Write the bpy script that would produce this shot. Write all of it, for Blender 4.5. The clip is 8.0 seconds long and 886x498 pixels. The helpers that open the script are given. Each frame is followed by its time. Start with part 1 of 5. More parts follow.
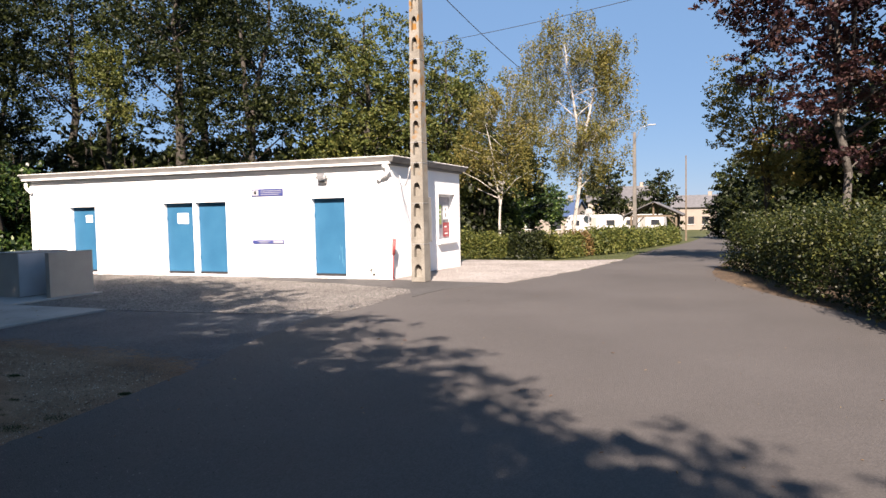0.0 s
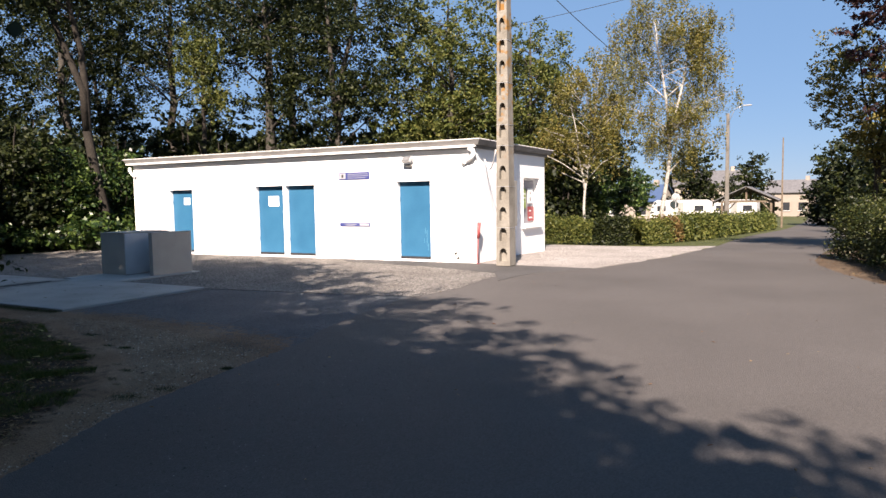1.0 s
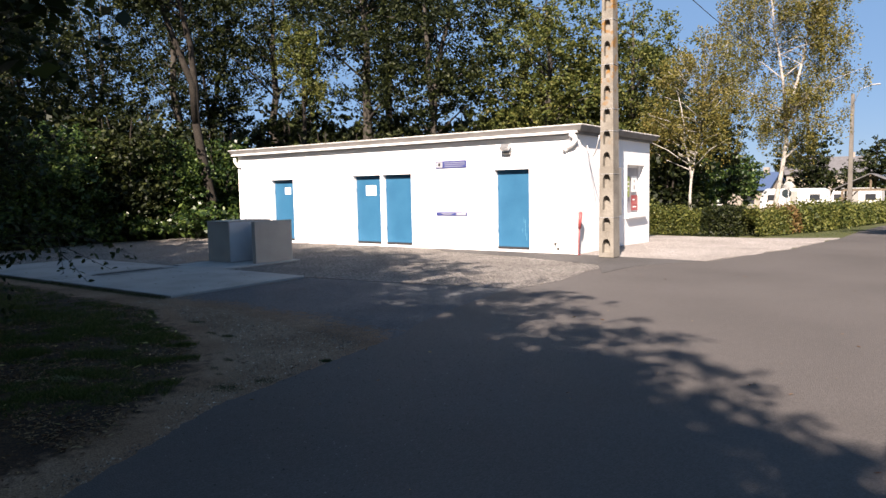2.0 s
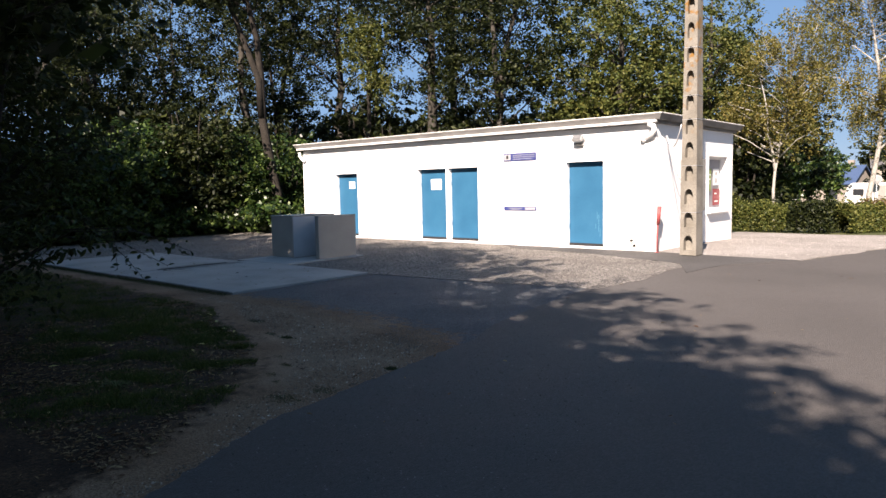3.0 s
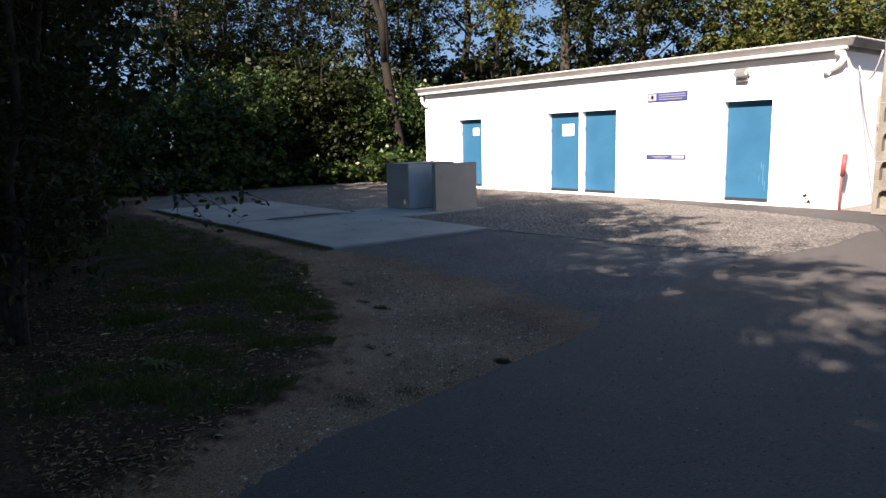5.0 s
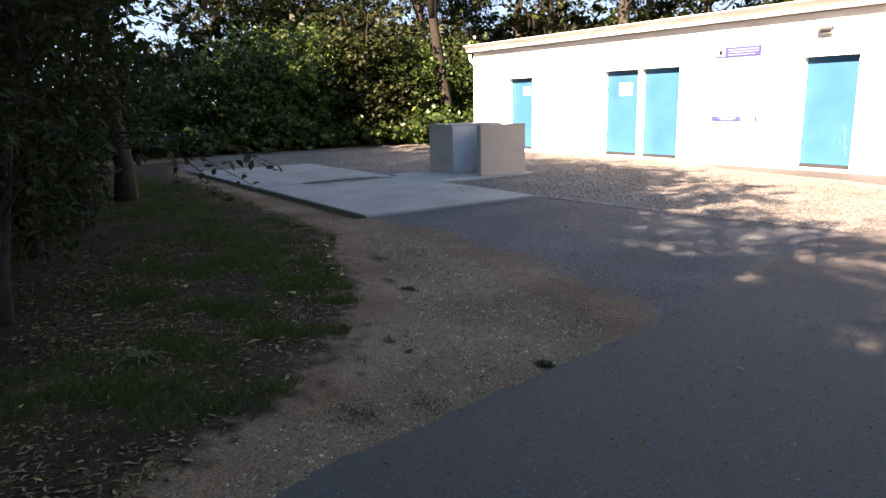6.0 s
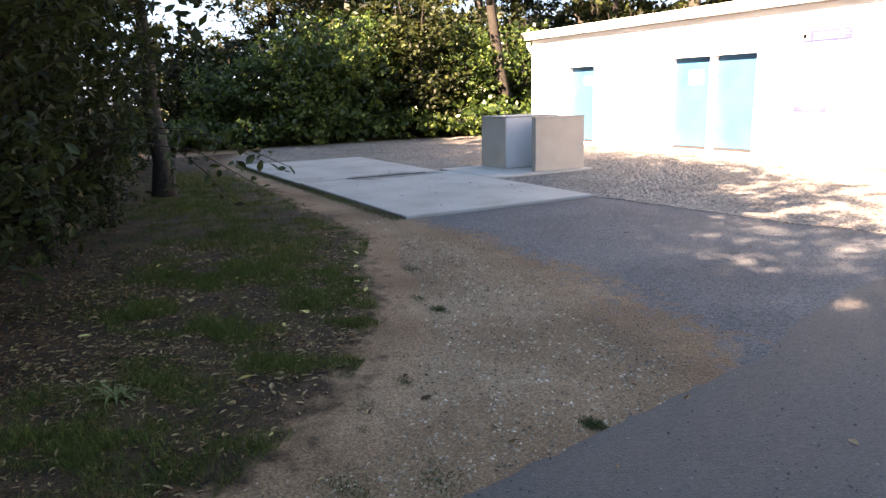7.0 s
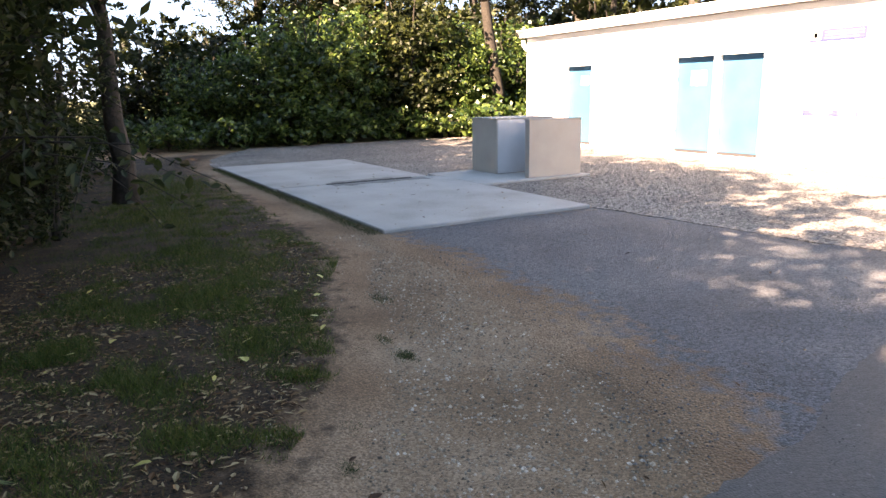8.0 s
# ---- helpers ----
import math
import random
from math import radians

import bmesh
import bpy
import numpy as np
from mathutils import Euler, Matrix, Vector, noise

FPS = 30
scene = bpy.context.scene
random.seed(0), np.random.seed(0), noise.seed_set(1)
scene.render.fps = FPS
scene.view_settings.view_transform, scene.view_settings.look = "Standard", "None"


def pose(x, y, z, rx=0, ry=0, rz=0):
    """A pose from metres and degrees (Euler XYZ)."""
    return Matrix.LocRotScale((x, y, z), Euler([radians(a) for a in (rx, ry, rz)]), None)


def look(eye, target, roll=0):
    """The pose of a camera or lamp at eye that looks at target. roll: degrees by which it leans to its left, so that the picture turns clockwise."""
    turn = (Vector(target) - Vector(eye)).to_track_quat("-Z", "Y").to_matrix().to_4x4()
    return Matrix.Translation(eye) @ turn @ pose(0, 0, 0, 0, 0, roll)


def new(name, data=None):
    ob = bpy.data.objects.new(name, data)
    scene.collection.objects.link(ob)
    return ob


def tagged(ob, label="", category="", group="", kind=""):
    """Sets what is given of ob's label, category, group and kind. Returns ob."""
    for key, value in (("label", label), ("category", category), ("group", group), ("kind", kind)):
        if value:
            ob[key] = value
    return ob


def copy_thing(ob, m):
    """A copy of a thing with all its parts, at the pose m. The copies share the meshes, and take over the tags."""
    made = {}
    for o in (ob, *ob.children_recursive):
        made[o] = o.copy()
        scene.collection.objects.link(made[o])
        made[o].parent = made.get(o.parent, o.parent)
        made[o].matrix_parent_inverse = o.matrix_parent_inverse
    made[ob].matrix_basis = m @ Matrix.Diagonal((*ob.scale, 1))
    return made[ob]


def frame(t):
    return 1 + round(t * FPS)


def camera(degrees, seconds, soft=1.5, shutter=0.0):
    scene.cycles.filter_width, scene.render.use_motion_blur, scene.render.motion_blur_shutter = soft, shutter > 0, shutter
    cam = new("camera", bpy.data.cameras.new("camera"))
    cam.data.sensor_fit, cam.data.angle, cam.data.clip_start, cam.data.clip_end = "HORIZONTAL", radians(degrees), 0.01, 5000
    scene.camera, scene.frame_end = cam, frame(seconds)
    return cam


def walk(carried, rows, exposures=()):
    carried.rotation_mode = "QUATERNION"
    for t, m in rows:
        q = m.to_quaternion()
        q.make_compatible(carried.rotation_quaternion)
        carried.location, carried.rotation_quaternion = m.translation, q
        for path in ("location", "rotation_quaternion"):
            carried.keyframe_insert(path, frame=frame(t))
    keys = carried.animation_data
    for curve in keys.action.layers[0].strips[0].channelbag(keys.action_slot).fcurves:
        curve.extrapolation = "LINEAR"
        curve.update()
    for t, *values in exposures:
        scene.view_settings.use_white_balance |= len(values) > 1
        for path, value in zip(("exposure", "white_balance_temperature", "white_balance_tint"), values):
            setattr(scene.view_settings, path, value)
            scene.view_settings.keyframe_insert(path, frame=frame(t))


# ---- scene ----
cam = camera(65.7, 8.0)
PATH = [
    (0, (0.64, 1.481, 1.721), (-0.089, 3.34, 1.614), -1.1),
    (0.5, (0.6, 1.474, 1.689), (-0.246, 3.283, 1.565), -1.0),
    (1, (0.467, 1.497, 1.689), (-0.47, 3.258, 1.542), -0.9),
    (1.5, (0.308, 1.575, 1.676), (-0.729, 3.278, 1.516), -0.8),
    (2, (0.142, 1.794, 1.665), (-1.023, 3.41, 1.493), -1.1),
    (3.5, (-0.638, 2.544, 1.603), (-2.003, 3.994, 1.417), -1.2),
    (4, (-0.897, 2.871, 1.575), (-2.336, 4.248, 1.383), -1.3),
    (4.5, (-1.208, 3.171, 1.533), (-2.707, 4.478, 1.318), -1.2),
    (5, (-1.441, 3.455, 1.489), (-2.994, 4.676, 1.176), -1.3),
    (6.5, (-2.307, 4.328, 1.448), (-3.97, 5.346, 1.007), -1.5),
    (7, (-2.573, 4.604, 1.448), (-4.283, 5.545, 1.009), -1.5),
    (7.5, (-2.89, 4.844, 1.483), (-4.598, 5.787, 1.04), -1.2),
    (8, (-3.221, 5.14, 1.469), (-4.923, 6.091, 1.026), -1.1),
]
EXPOSURES = [(0.0, 1.75, 7150, 19), (4.5, 1.65, 7150, 19), (5.2, 1.7, 7150, 19), (6.3, 3.4, 9500, 29), (7.0, 3.8, 9700, 29), (7.5, 3.95, 9700, 29), (8.0, 3.85, 9700, 29)]
SKY, SUN = 0.027, 5.0
walk(cam, [(t, look(eye, target, roll)) for t, eye, target, roll in PATH], EXPOSURES)

# ---- world, sun ----
SUN_AZ, SUN_EL = 161.4, 38.0
world = bpy.data.worlds.new("sky")
scene.world = world
world.use_nodes = True
wn = world.node_tree
sky = wn.nodes.new("ShaderNodeTexSky")
sky.sky_type, sky.sun_disc = "NISHITA", False
sky.sun_elevation, sky.sun_rotation = radians(SUN_EL), radians(SUN_AZ)
sky.air_density, sky.dust_density, sky.ozone_density = 0.85, 0.0, 2.2
back = wn.nodes["Background"]
back.inputs["Strength"].default_value = SKY
tint = wn.nodes.new("ShaderNodeMix")
tint.data_type = "RGBA"
tint.inputs[0].default_value, tint.inputs[7].default_value = 0.68, (2.6, 5.6, 10.3, 1)
wn.links.new(sky.outputs[0], tint.inputs[6])
wn.links.new(tint.outputs[2], back.inputs["Color"])
sun = new("sun", bpy.data.lights.new("sun", "SUN"))
sun.data.energy, sun.data.angle, sun.data.color = SUN, radians(0.55), (1.0, 0.93, 0.84)
TO_SUN = Vector((math.sin(radians(SUN_AZ)) * math.cos(radians(SUN_EL)), math.cos(radians(SUN_AZ)) * math.cos(radians(SUN_EL)), math.sin(radians(SUN_EL))))
sun.matrix_world = look(TO_SUN * 60, (0, 0, 0))


# ---- materials ----
def material(name, colors, scale=4.0, rough=0.8, metal=0.0, bump=0.2, fine=60.0, fine_mix=0.35, spec=0.3, detail=6.0, island=0.0, objrand=0.0, stops=None):
    """Colours spread by two noises (broad and fine), with bump; object or island randomness shifts the value."""
    m = bpy.data.materials.new(name)
    m.use_nodes = True
    nt = m.node_tree
    n, l = nt.nodes, nt.links
    b = n["Principled BSDF"]
    co = n.new("ShaderNodeTexCoord")
    geo = n.new("ShaderNodeNewGeometry")
    big, small = n.new("ShaderNodeTexNoise"), n.new("ShaderNodeTexNoise")
    big.inputs["Scale"].default_value, big.inputs["Detail"].default_value = scale, detail
    small.inputs["Scale"].default_value, small.inputs["Detail"].default_value = fine, 3.0
    l.new(geo.outputs["Position"], big.inputs["Vector"])
    l.new(geo.outputs["Position"], small.inputs["Vector"])
    mx = n.new("ShaderNodeMix")
    mx.inputs[0].default_value = fine_mix
    l.new(big.outputs["Fac"], mx.inputs[2])
    l.new(small.outputs["Fac"], mx.inputs[3])
    ramp = n.new("ShaderNodeValToRGB")
    e = ramp.color_ramp.elements
    pos = stops or [0.3 + 0.4 * i / max(1, len(colors) - 1) for i in range(len(colors))]
    while len(e) < len(colors):
        e.new(0.5)
    for el, c, p in zip(e, colors, pos):
        el.position, el.color = p, (*c, 1)
    l.new(mx.outputs[0], ramp.inputs[0])
    out = ramp.outputs[0]
    if island or objrand:
        hsv = n.new("ShaderNodeHueSaturation")
        mr = n.new("ShaderNodeMapRange")
        amount = island or objrand
        mr.inputs[3].default_value, mr.inputs[4].default_value = 1 - amount, 1 + amount
        if island:
            l.new(geo.outputs["Random Per Island"], mr.inputs[0])
        else:
            l.new(n.new("ShaderNodeObjectInfo").outputs["Random"], mr.inputs[0])
        l.new(mr.outputs[0], hsv.inputs["Value"])
        l.new(out, hsv.inputs["Color"])
        out = hsv.outputs[0]
    l.new(out, b.inputs["Base Color"])
    b.inputs["Roughness"].default_value, b.inputs["Metallic"].default_value = rough, metal
    b.inputs["Specular IOR Level"].default_value = spec
    if bump:
        bp = n.new("ShaderNodeBump")
        bp.inputs["Strength"].default_value, bp.inputs["Distance"].default_value = bump, 0.02
        l.new(mx.outputs[0], bp.inputs["Height"])
        l.new(bp.outputs[0], b.inputs["Normal"])
    return m


def stony_look(nt, colors, size, patch, gap):
    """Colour and height of loose stones or grit: each cell of its own shade over broad patches."""
    n, l = nt.nodes, nt.links
    geo = n.new("ShaderNodeNewGeometry")
    broad, fine = n.new("ShaderNodeTexNoise"), n.new("ShaderNodeTexNoise")
    broad.inputs["Scale"].default_value, broad.inputs["Detail"].default_value = patch, 8.0
    fine.inputs["Scale"].default_value, fine.inputs["Detail"].default_value = 60.0, 3.0
    cells = n.new("ShaderNodeTexVoronoi")
    cells.inputs["Scale"].default_value = 1.0 / size
    for node in (broad, fine, cells):
        l.new(geo.outputs["Position"], node.inputs["Vector"])
    mx = n.new("ShaderNodeMix")
    mx.inputs[0].default_value = 0.3
    l.new(broad.outputs["Fac"], mx.inputs[2])
    l.new(fine.outputs["Fac"], mx.inputs[3])
    ramp = n.new("ShaderNodeValToRGB")
    e = ramp.color_ramp.elements
    while len(e) < len(colors):
        e.new(0.5)
    for i, (el, c) in enumerate(zip(e, colors)):
        el.position, el.color = 0.32 + 0.36 * i / (len(colors) - 1), (*c, 1)
    l.new(mx.outputs[0], ramp.inputs[0])
    bw = n.new("ShaderNodeRGBToBW")
    l.new(cells.outputs["Color"], bw.inputs[0])
    shade = n.new("ShaderNodeMapRange")
    shade.inputs[1].default_value, shade.inputs[2].default_value = 0.2, 0.8
    shade.inputs[3].default_value, shade.inputs[4].default_value = gap, 1.95 - gap
    l.new(bw.outputs[0], shade.inputs[0])
    hsv = n.new("ShaderNodeHueSaturation")
    l.new(shade.outputs[0], hsv.inputs["Value"])
    l.new(ramp.outputs[0], hsv.inputs["Color"])
    return hsv.outputs[0], cells.outputs["Distance"]


def stony(name, colors, size, rough=0.95, bump=1.0, patch=0.8, gap=0.5, under=None):
    """A stony ground. under: the look into which it passes where its attribute 'cover' fades."""
    m = bpy.data.materials.new(name)
    m.use_nodes = True
    nt = m.node_tree
    n, l = nt.nodes, nt.links
    b = n["Principled BSDF"]
    b.inputs["Roughness"].default_value, b.inputs["Specular IOR Level"].default_value = rough, 0.25
    color, height = stony_look(nt, colors, size, patch, gap)
    if under:
        other, _ = stony_look(nt, *under)
        at = n.new("ShaderNodeAttribute")
        at.attribute_name = "cover"
        geo = n.new("ShaderNodeNewGeometry")
        ragged = n.new("ShaderNodeTexNoise")
        ragged.inputs["Scale"].default_value, ragged.inputs["Detail"].default_value = 9.0, 10.0
        l.new(geo.outputs["Position"], ragged.inputs["Vector"])
        add = n.new("ShaderNodeMath")
        l.new(at.outputs["Fac"], add.inputs[0])
        l.new(ragged.outputs["Fac"], add.inputs[1])
        mr = n.new("ShaderNodeMapRange")
        mr.inputs[1].default_value, mr.inputs[2].default_value = 0.86, 1.14
        l.new(add.outputs[0], mr.inputs[0])
        mx = n.new("ShaderNodeMix")
        mx.data_type = "RGBA"
        l.new(mr.outputs[0], mx.inputs[0])
        l.new(other, mx.inputs[6])
        l.new(color, mx.inputs[7])
        color = mx.outputs[2]
    l.new(color, b.inputs["Base Color"])
    bp = n.new("ShaderNodeBump")
    bp.inputs["Strength"].default_value, bp.inputs["Distance"].default_value = bump, size * 0.6
    bp.invert = True
    l.new(height, bp.inputs["Height"])
    l.new(bp.outputs[0], b.inputs["Normal"])
    return m


def leaf_material(name, colors, glow=0.35, rough=0.55, patchy=0.45, gloss=0.25):
    """Leaves: colour picked for each leaf, half of the light passing through."""
    m = bpy.data.materials.new(name)
    m.use_nodes = True
    nt = m.node_tree
    n, l = nt.nodes, nt.links
    b = n["Principled BSDF"]
    geo = n.new("ShaderNodeNewGeometry")
    broad = n.new("ShaderNodeTexNoise")
    broad.inputs["Scale"].default_value = 0.7
    l.new(geo.outputs["Position"], broad.inputs["Vector"])
    mx = n.new("ShaderNodeMix")
    mx.inputs[0].default_value = patchy
    l.new(geo.outputs["Random Per Island"], mx.inputs[2])
    l.new(broad.outputs["Fac"], mx.inputs[3])
    ramp = n.new("ShaderNodeValToRGB")
    e = ramp.color_ramp.elements
    while len(e) < len(colors):
        e.new(0.5)
    for i, (el, c) in enumerate(zip(e, colors)):
        el.position, el.color = 0.2 + 0.6 * i / (len(colors) - 1), (*c, 1)
    l.new(mx.outputs[0], ramp.inputs[0])
    l.new(ramp.outputs[0], b.inputs["Base Color"])
    b.inputs["Roughness"].default_value = rough
    b.inputs["Specular IOR Level"].default_value = gloss
    tr = n.new("ShaderNodeBsdfTranslucent")
    l.new(ramp.outputs[0], tr.inputs["Color"])
    ms = n.new("ShaderNodeMixShader")
    ms.inputs[0].default_value = glow
    l.new(b.outputs[0], ms.inputs[1])
    l.new(tr.outputs[0], ms.inputs[2])
    l.new(ms.outputs[0], n["Material Output"].inputs["Surface"])
    return m


ASPHALT = stony("asphalt", [(0.0579, 0.0534, 0.0504), (0.0737, 0.067, 0.0639), (0.085, 0.0782, 0.0745)], 0.012, 0.9, 0.5, 0.3, 0.84)
DIRT_LOOK = ([(0.087, 0.047, 0.026), (0.157, 0.094, 0.055), (0.235, 0.154, 0.101)], 0.008, 1.0, 0.62)
ASPHALT_DARK = stony("dark asphalt", [(0.051, 0.0555, 0.062), (0.0725, 0.0775, 0.0855), (0.098, 0.102, 0.1065)], 0.013, 0.92, 0.9, 0.9, 0.6, DIRT_LOOK)
PATH_TAR = stony("footpath asphalt", [(0.0492, 0.0467, 0.0451), (0.0631, 0.0599, 0.0582), (0.0738, 0.0697, 0.0681)], 0.014, 0.9, 0.5, 0.8, 0.8)
GRAVEL = stony("gravel", [(0.0838, 0.0744, 0.0679), (0.1315, 0.1206, 0.1105), (0.1712, 0.159, 0.1474)], 0.026, 0.95, 1.0, 0.9, 0.34)
GRAVEL_PALE = stony("pale gravel", [(0.1714, 0.1533, 0.1402), (0.2345, 0.214, 0.1984), (0.2886, 0.2681, 0.2526)], 0.022, 0.95, 0.6, 0.7, 0.72)
DIRT = stony("sandy dirt", DIRT_LOOK[0], DIRT_LOOK[1], 0.95, 0.35, DIRT_LOOK[2], DIRT_LOOK[3])
# albedo lowered so that the tree shade over the verge reads deeper
SHADED_SOIL = stony("grassy soil darkened for shade", [(0.011, 0.006, 0.0032), (0.029, 0.0155, 0.0076), (0.061, 0.035, 0.017)], 0.012, 0.95, 0.45, 3.0, 0.35, DIRT_LOOK)
# bare earth toned down to carry the shadow at the hedge's foot
SHADED_EARTH = stony("bare earth darkened for hedge shadow", [(0.045, 0.031, 0.02), (0.075, 0.052, 0.034), (0.11, 0.078, 0.05)], 0.012, 0.95, 0.5, 1.5, 0.6)
LAWN = material("lawn", [(0.0246, 0.032, 0.009), (0.0492, 0.0566, 0.0172), (0.0787, 0.0738, 0.0271)], 0.6, 0.95, bump=1.0, fine=30, fine_mix=0.45)
CONCRETE = material("concrete slab", [(0.16, 0.1576, 0.148), (0.248, 0.244, 0.232), (0.304, 0.2992, 0.288)], 1.3, 0.85, bump=0.25, fine=80, fine_mix=0.4)
WET = material("damp concrete", [(0.06, 0.058, 0.054), (0.1, 0.097, 0.092), (0.15, 0.146, 0.138)], 3.0, 0.6, bump=0.2, fine=60, fine_mix=0.4)
STONE = material("cast stone panel", [(0.3, 0.265, 0.23), (0.36, 0.322, 0.282), (0.41, 0.368, 0.325)], 2.5, 0.85, bump=0.3, fine=160, fine_mix=0.5)
STEEL = material("grey metal lining", [(0.4, 0.41, 0.425), (0.5, 0.505, 0.52)], 3.0, 0.45, metal=0.1, bump=0.02, fine=90)
WHITE = material("white render", [(0.7, 0.7, 0.695), (0.8, 0.8, 0.8), (0.83, 0.83, 0.83)], 1.1, 0.85, bump=0.3, fine=120, fine_mix=0.35, stops=[0.22, 0.42, 0.7])
ROOFTOP = material("weathered roof edge", [(0.12, 0.115, 0.105), (0.5, 0.49, 0.47), (0.7, 0.69, 0.67)], 6.0, 0.9, bump=0.5, fine=40, fine_mix=0.5)
FASCIA = material("grey weathered fascia", [(0.0935, 0.0909, 0.0867), (0.17, 0.1666, 0.1615), (0.2295, 0.2253, 0.2193)], 2.0, 0.8, bump=0.2, fine=60, stops=[0.25, 0.45, 0.7])
BLUE = material("blue paint", [(0.0134, 0.0823, 0.1596), (0.0176, 0.0966, 0.1806), (0.0235, 0.1092, 0.1974)], 1.8, 0.55, bump=0.06, fine=50)
SCRATCH = material("bare scratched paint", [(0.06, 0.19, 0.29), (0.1, 0.26, 0.36)], 20, 0.6, bump=0)
DARK = material("dark gap", [(0.015, 0.015, 0.017), (0.025, 0.025, 0.027)], 4, 0.8, bump=0)
PIPE_WHITE = material("white plastic", [(0.7, 0.7, 0.69), (0.78, 0.78, 0.77)], 4, 0.45, bump=0.02)
PAPER = material("paper", [(0.74, 0.74, 0.72), (0.8, 0.8, 0.79)], 9, 0.7, bump=0.02)
SIGN_BLUE = material("blue sign", [(0.0328, 0.0426, 0.1394), (0.041, 0.0525, 0.164)], 6, 0.4, bump=0.0)
SIGN_GREY = material("pale sign field", [(0.255, 0.255, 0.2805), (0.289, 0.289, 0.3145)], 6, 0.5, bump=0.0)
CHIP = material("chipped plaster", [(0.14, 0.135, 0.128), (0.32, 0.31, 0.295)], 20, 0.95, bump=0.3)
RED = material("red paint", [(0.2132, 0.018, 0.0246), (0.2706, 0.0287, 0.0344)], 9, 0.5, bump=0.05)
RED_PALE = material("faded red band", [(0.2788, 0.0492, 0.0533), (0.328, 0.082, 0.082)], 9, 0.5, bump=0.05)
GREEN_SIGN = material("green notice", [(0.2, 0.28, 0.08), (0.3, 0.36, 0.12)], 12, 0.6, bump=0)
GREY_BOX = material("grey cabinet", [(0.2, 0.19, 0.175), (0.27, 0.26, 0.24)], 5, 0.6, bump=0.05)
LAMP_GREY = material("grey metal", [(0.35, 0.35, 0.35), (0.42, 0.42, 0.42)], 8, 0.45, metal=0.5, bump=0.02)
GLASS_DARK = material("lamp glass", [(0.12, 0.12, 0.12), (0.16, 0.16, 0.16)], 8, 0.12, bump=0, spec=0.6)
CABLE = material("cable", [(0.03, 0.03, 0.03), (0.04, 0.04, 0.04)], 9, 0.6, bump=0)
BARK = material("bark", [(0.0102, 0.0087, 0.0071), (0.0245, 0.0204, 0.0163), (0.0459, 0.0388, 0.0316)], 3.0, 0.95, bump=1.0, fine=18, fine_mix=0.55)
BARK_GREY = material("grey bark", [(0.018, 0.0155, 0.013), (0.042, 0.037, 0.031), (0.078, 0.07, 0.06)], 2.6, 0.95, bump=1.0, fine=17, fine_mix=0.55)
BARK_PALE = material("pale bark", [(0.04, 0.035, 0.03), (0.085, 0.077, 0.068), (0.14, 0.128, 0.115)], 2.2, 0.9, bump=0.8, fine=16, fine_mix=0.55)
BARK_BIRCH = material("birch bark", [(0.05, 0.045, 0.038), (0.27, 0.255, 0.23), (0.42, 0.4, 0.37)], 3.0, 0.8, bump=0.4, fine=14, fine_mix=0.5, stops=[0.36, 0.47, 0.7])
TIMBER = material("weathered timber", [(0.077, 0.055, 0.0385), (0.121, 0.0935, 0.066), (0.165, 0.132, 0.099)], 5, 0.85, bump=0.3, fine=40)
SLATE = material("slate roof", [(0.06, 0.058, 0.06), (0.1, 0.097, 0.1), (0.13, 0.127, 0.13)], 3, 0.7, bump=0.3, fine=25, objrand=0.15)
SHEET_BLUE = material("blue sheet", [(0.035, 0.06, 0.12), (0.05, 0.08, 0.15)], 3, 0.6, bump=0.05)
VAN_WHITE = material("white body paint", [(0.442, 0.442, 0.4335), (0.51, 0.51, 0.5015)], 2, 0.35, bump=0.0)
WINDOW_DARK = material("tinted window", [(0.02, 0.022, 0.026), (0.03, 0.033, 0.038)], 3, 0.08, bump=0, spec=0.6)
TYRE = material("rubber", [(0.02, 0.02, 0.02), (0.03, 0.03, 0.03)], 6, 0.85, bump=0.1)
HOUSE_WALL = material("cream house wall", [(0.2288, 0.1932, 0.1627), (0.2796, 0.244, 0.2084)], 1.2, 0.9, bump=0.1)
PEBBLE = material("pebbles", [(0.0719, 0.0643, 0.0566), (0.1224, 0.1117, 0.101), (0.1935, 0.1813, 0.1683)], 7, 0.9, bump=0.3, fine=60, island=0.4)
PEBBLE_PALE = material("pale pebbles", [(0.1771, 0.1599, 0.1476), (0.246, 0.2263, 0.2116), (0.305, 0.2854, 0.2706)], 7, 0.9, bump=0.3, fine=60, island=0.4)
GRIT_DARK = material("dark grit", [(0.035, 0.033, 0.032), (0.075, 0.07, 0.066), (0.16, 0.148, 0.138)], 9, 0.9, bump=0.3, fine=60, island=0.6)
GRIT = material("pale grit", [(0.06, 0.045, 0.033), (0.17, 0.128, 0.09), (0.42, 0.36, 0.3)], 9, 0.9, bump=0.3, fine=60, island=0.7)
TUFT = leaf_material("grass blades", [(0.016, 0.03, 0.005), (0.042, 0.074, 0.012), (0.11, 0.12, 0.03)], 0.4, 0.55, 0.3)
LITTER = leaf_material("dead leaves", [(0.03, 0.0125, 0.006), (0.085, 0.037, 0.015), (0.16, 0.09, 0.042), (0.27, 0.195, 0.105)], 0.15, 0.8, 0.15)
MOSS = leaf_material("dark low weeds", [(0.022, 0.03, 0.01), (0.04, 0.055, 0.018), (0.075, 0.085, 0.032)], 0.2)
YELLOW_LEAF = leaf_material("yellow fallen leaves", [(0.3, 0.24, 0.07), (0.45, 0.4, 0.14), (0.5, 0.48, 0.24)], 0.2, 0.7)
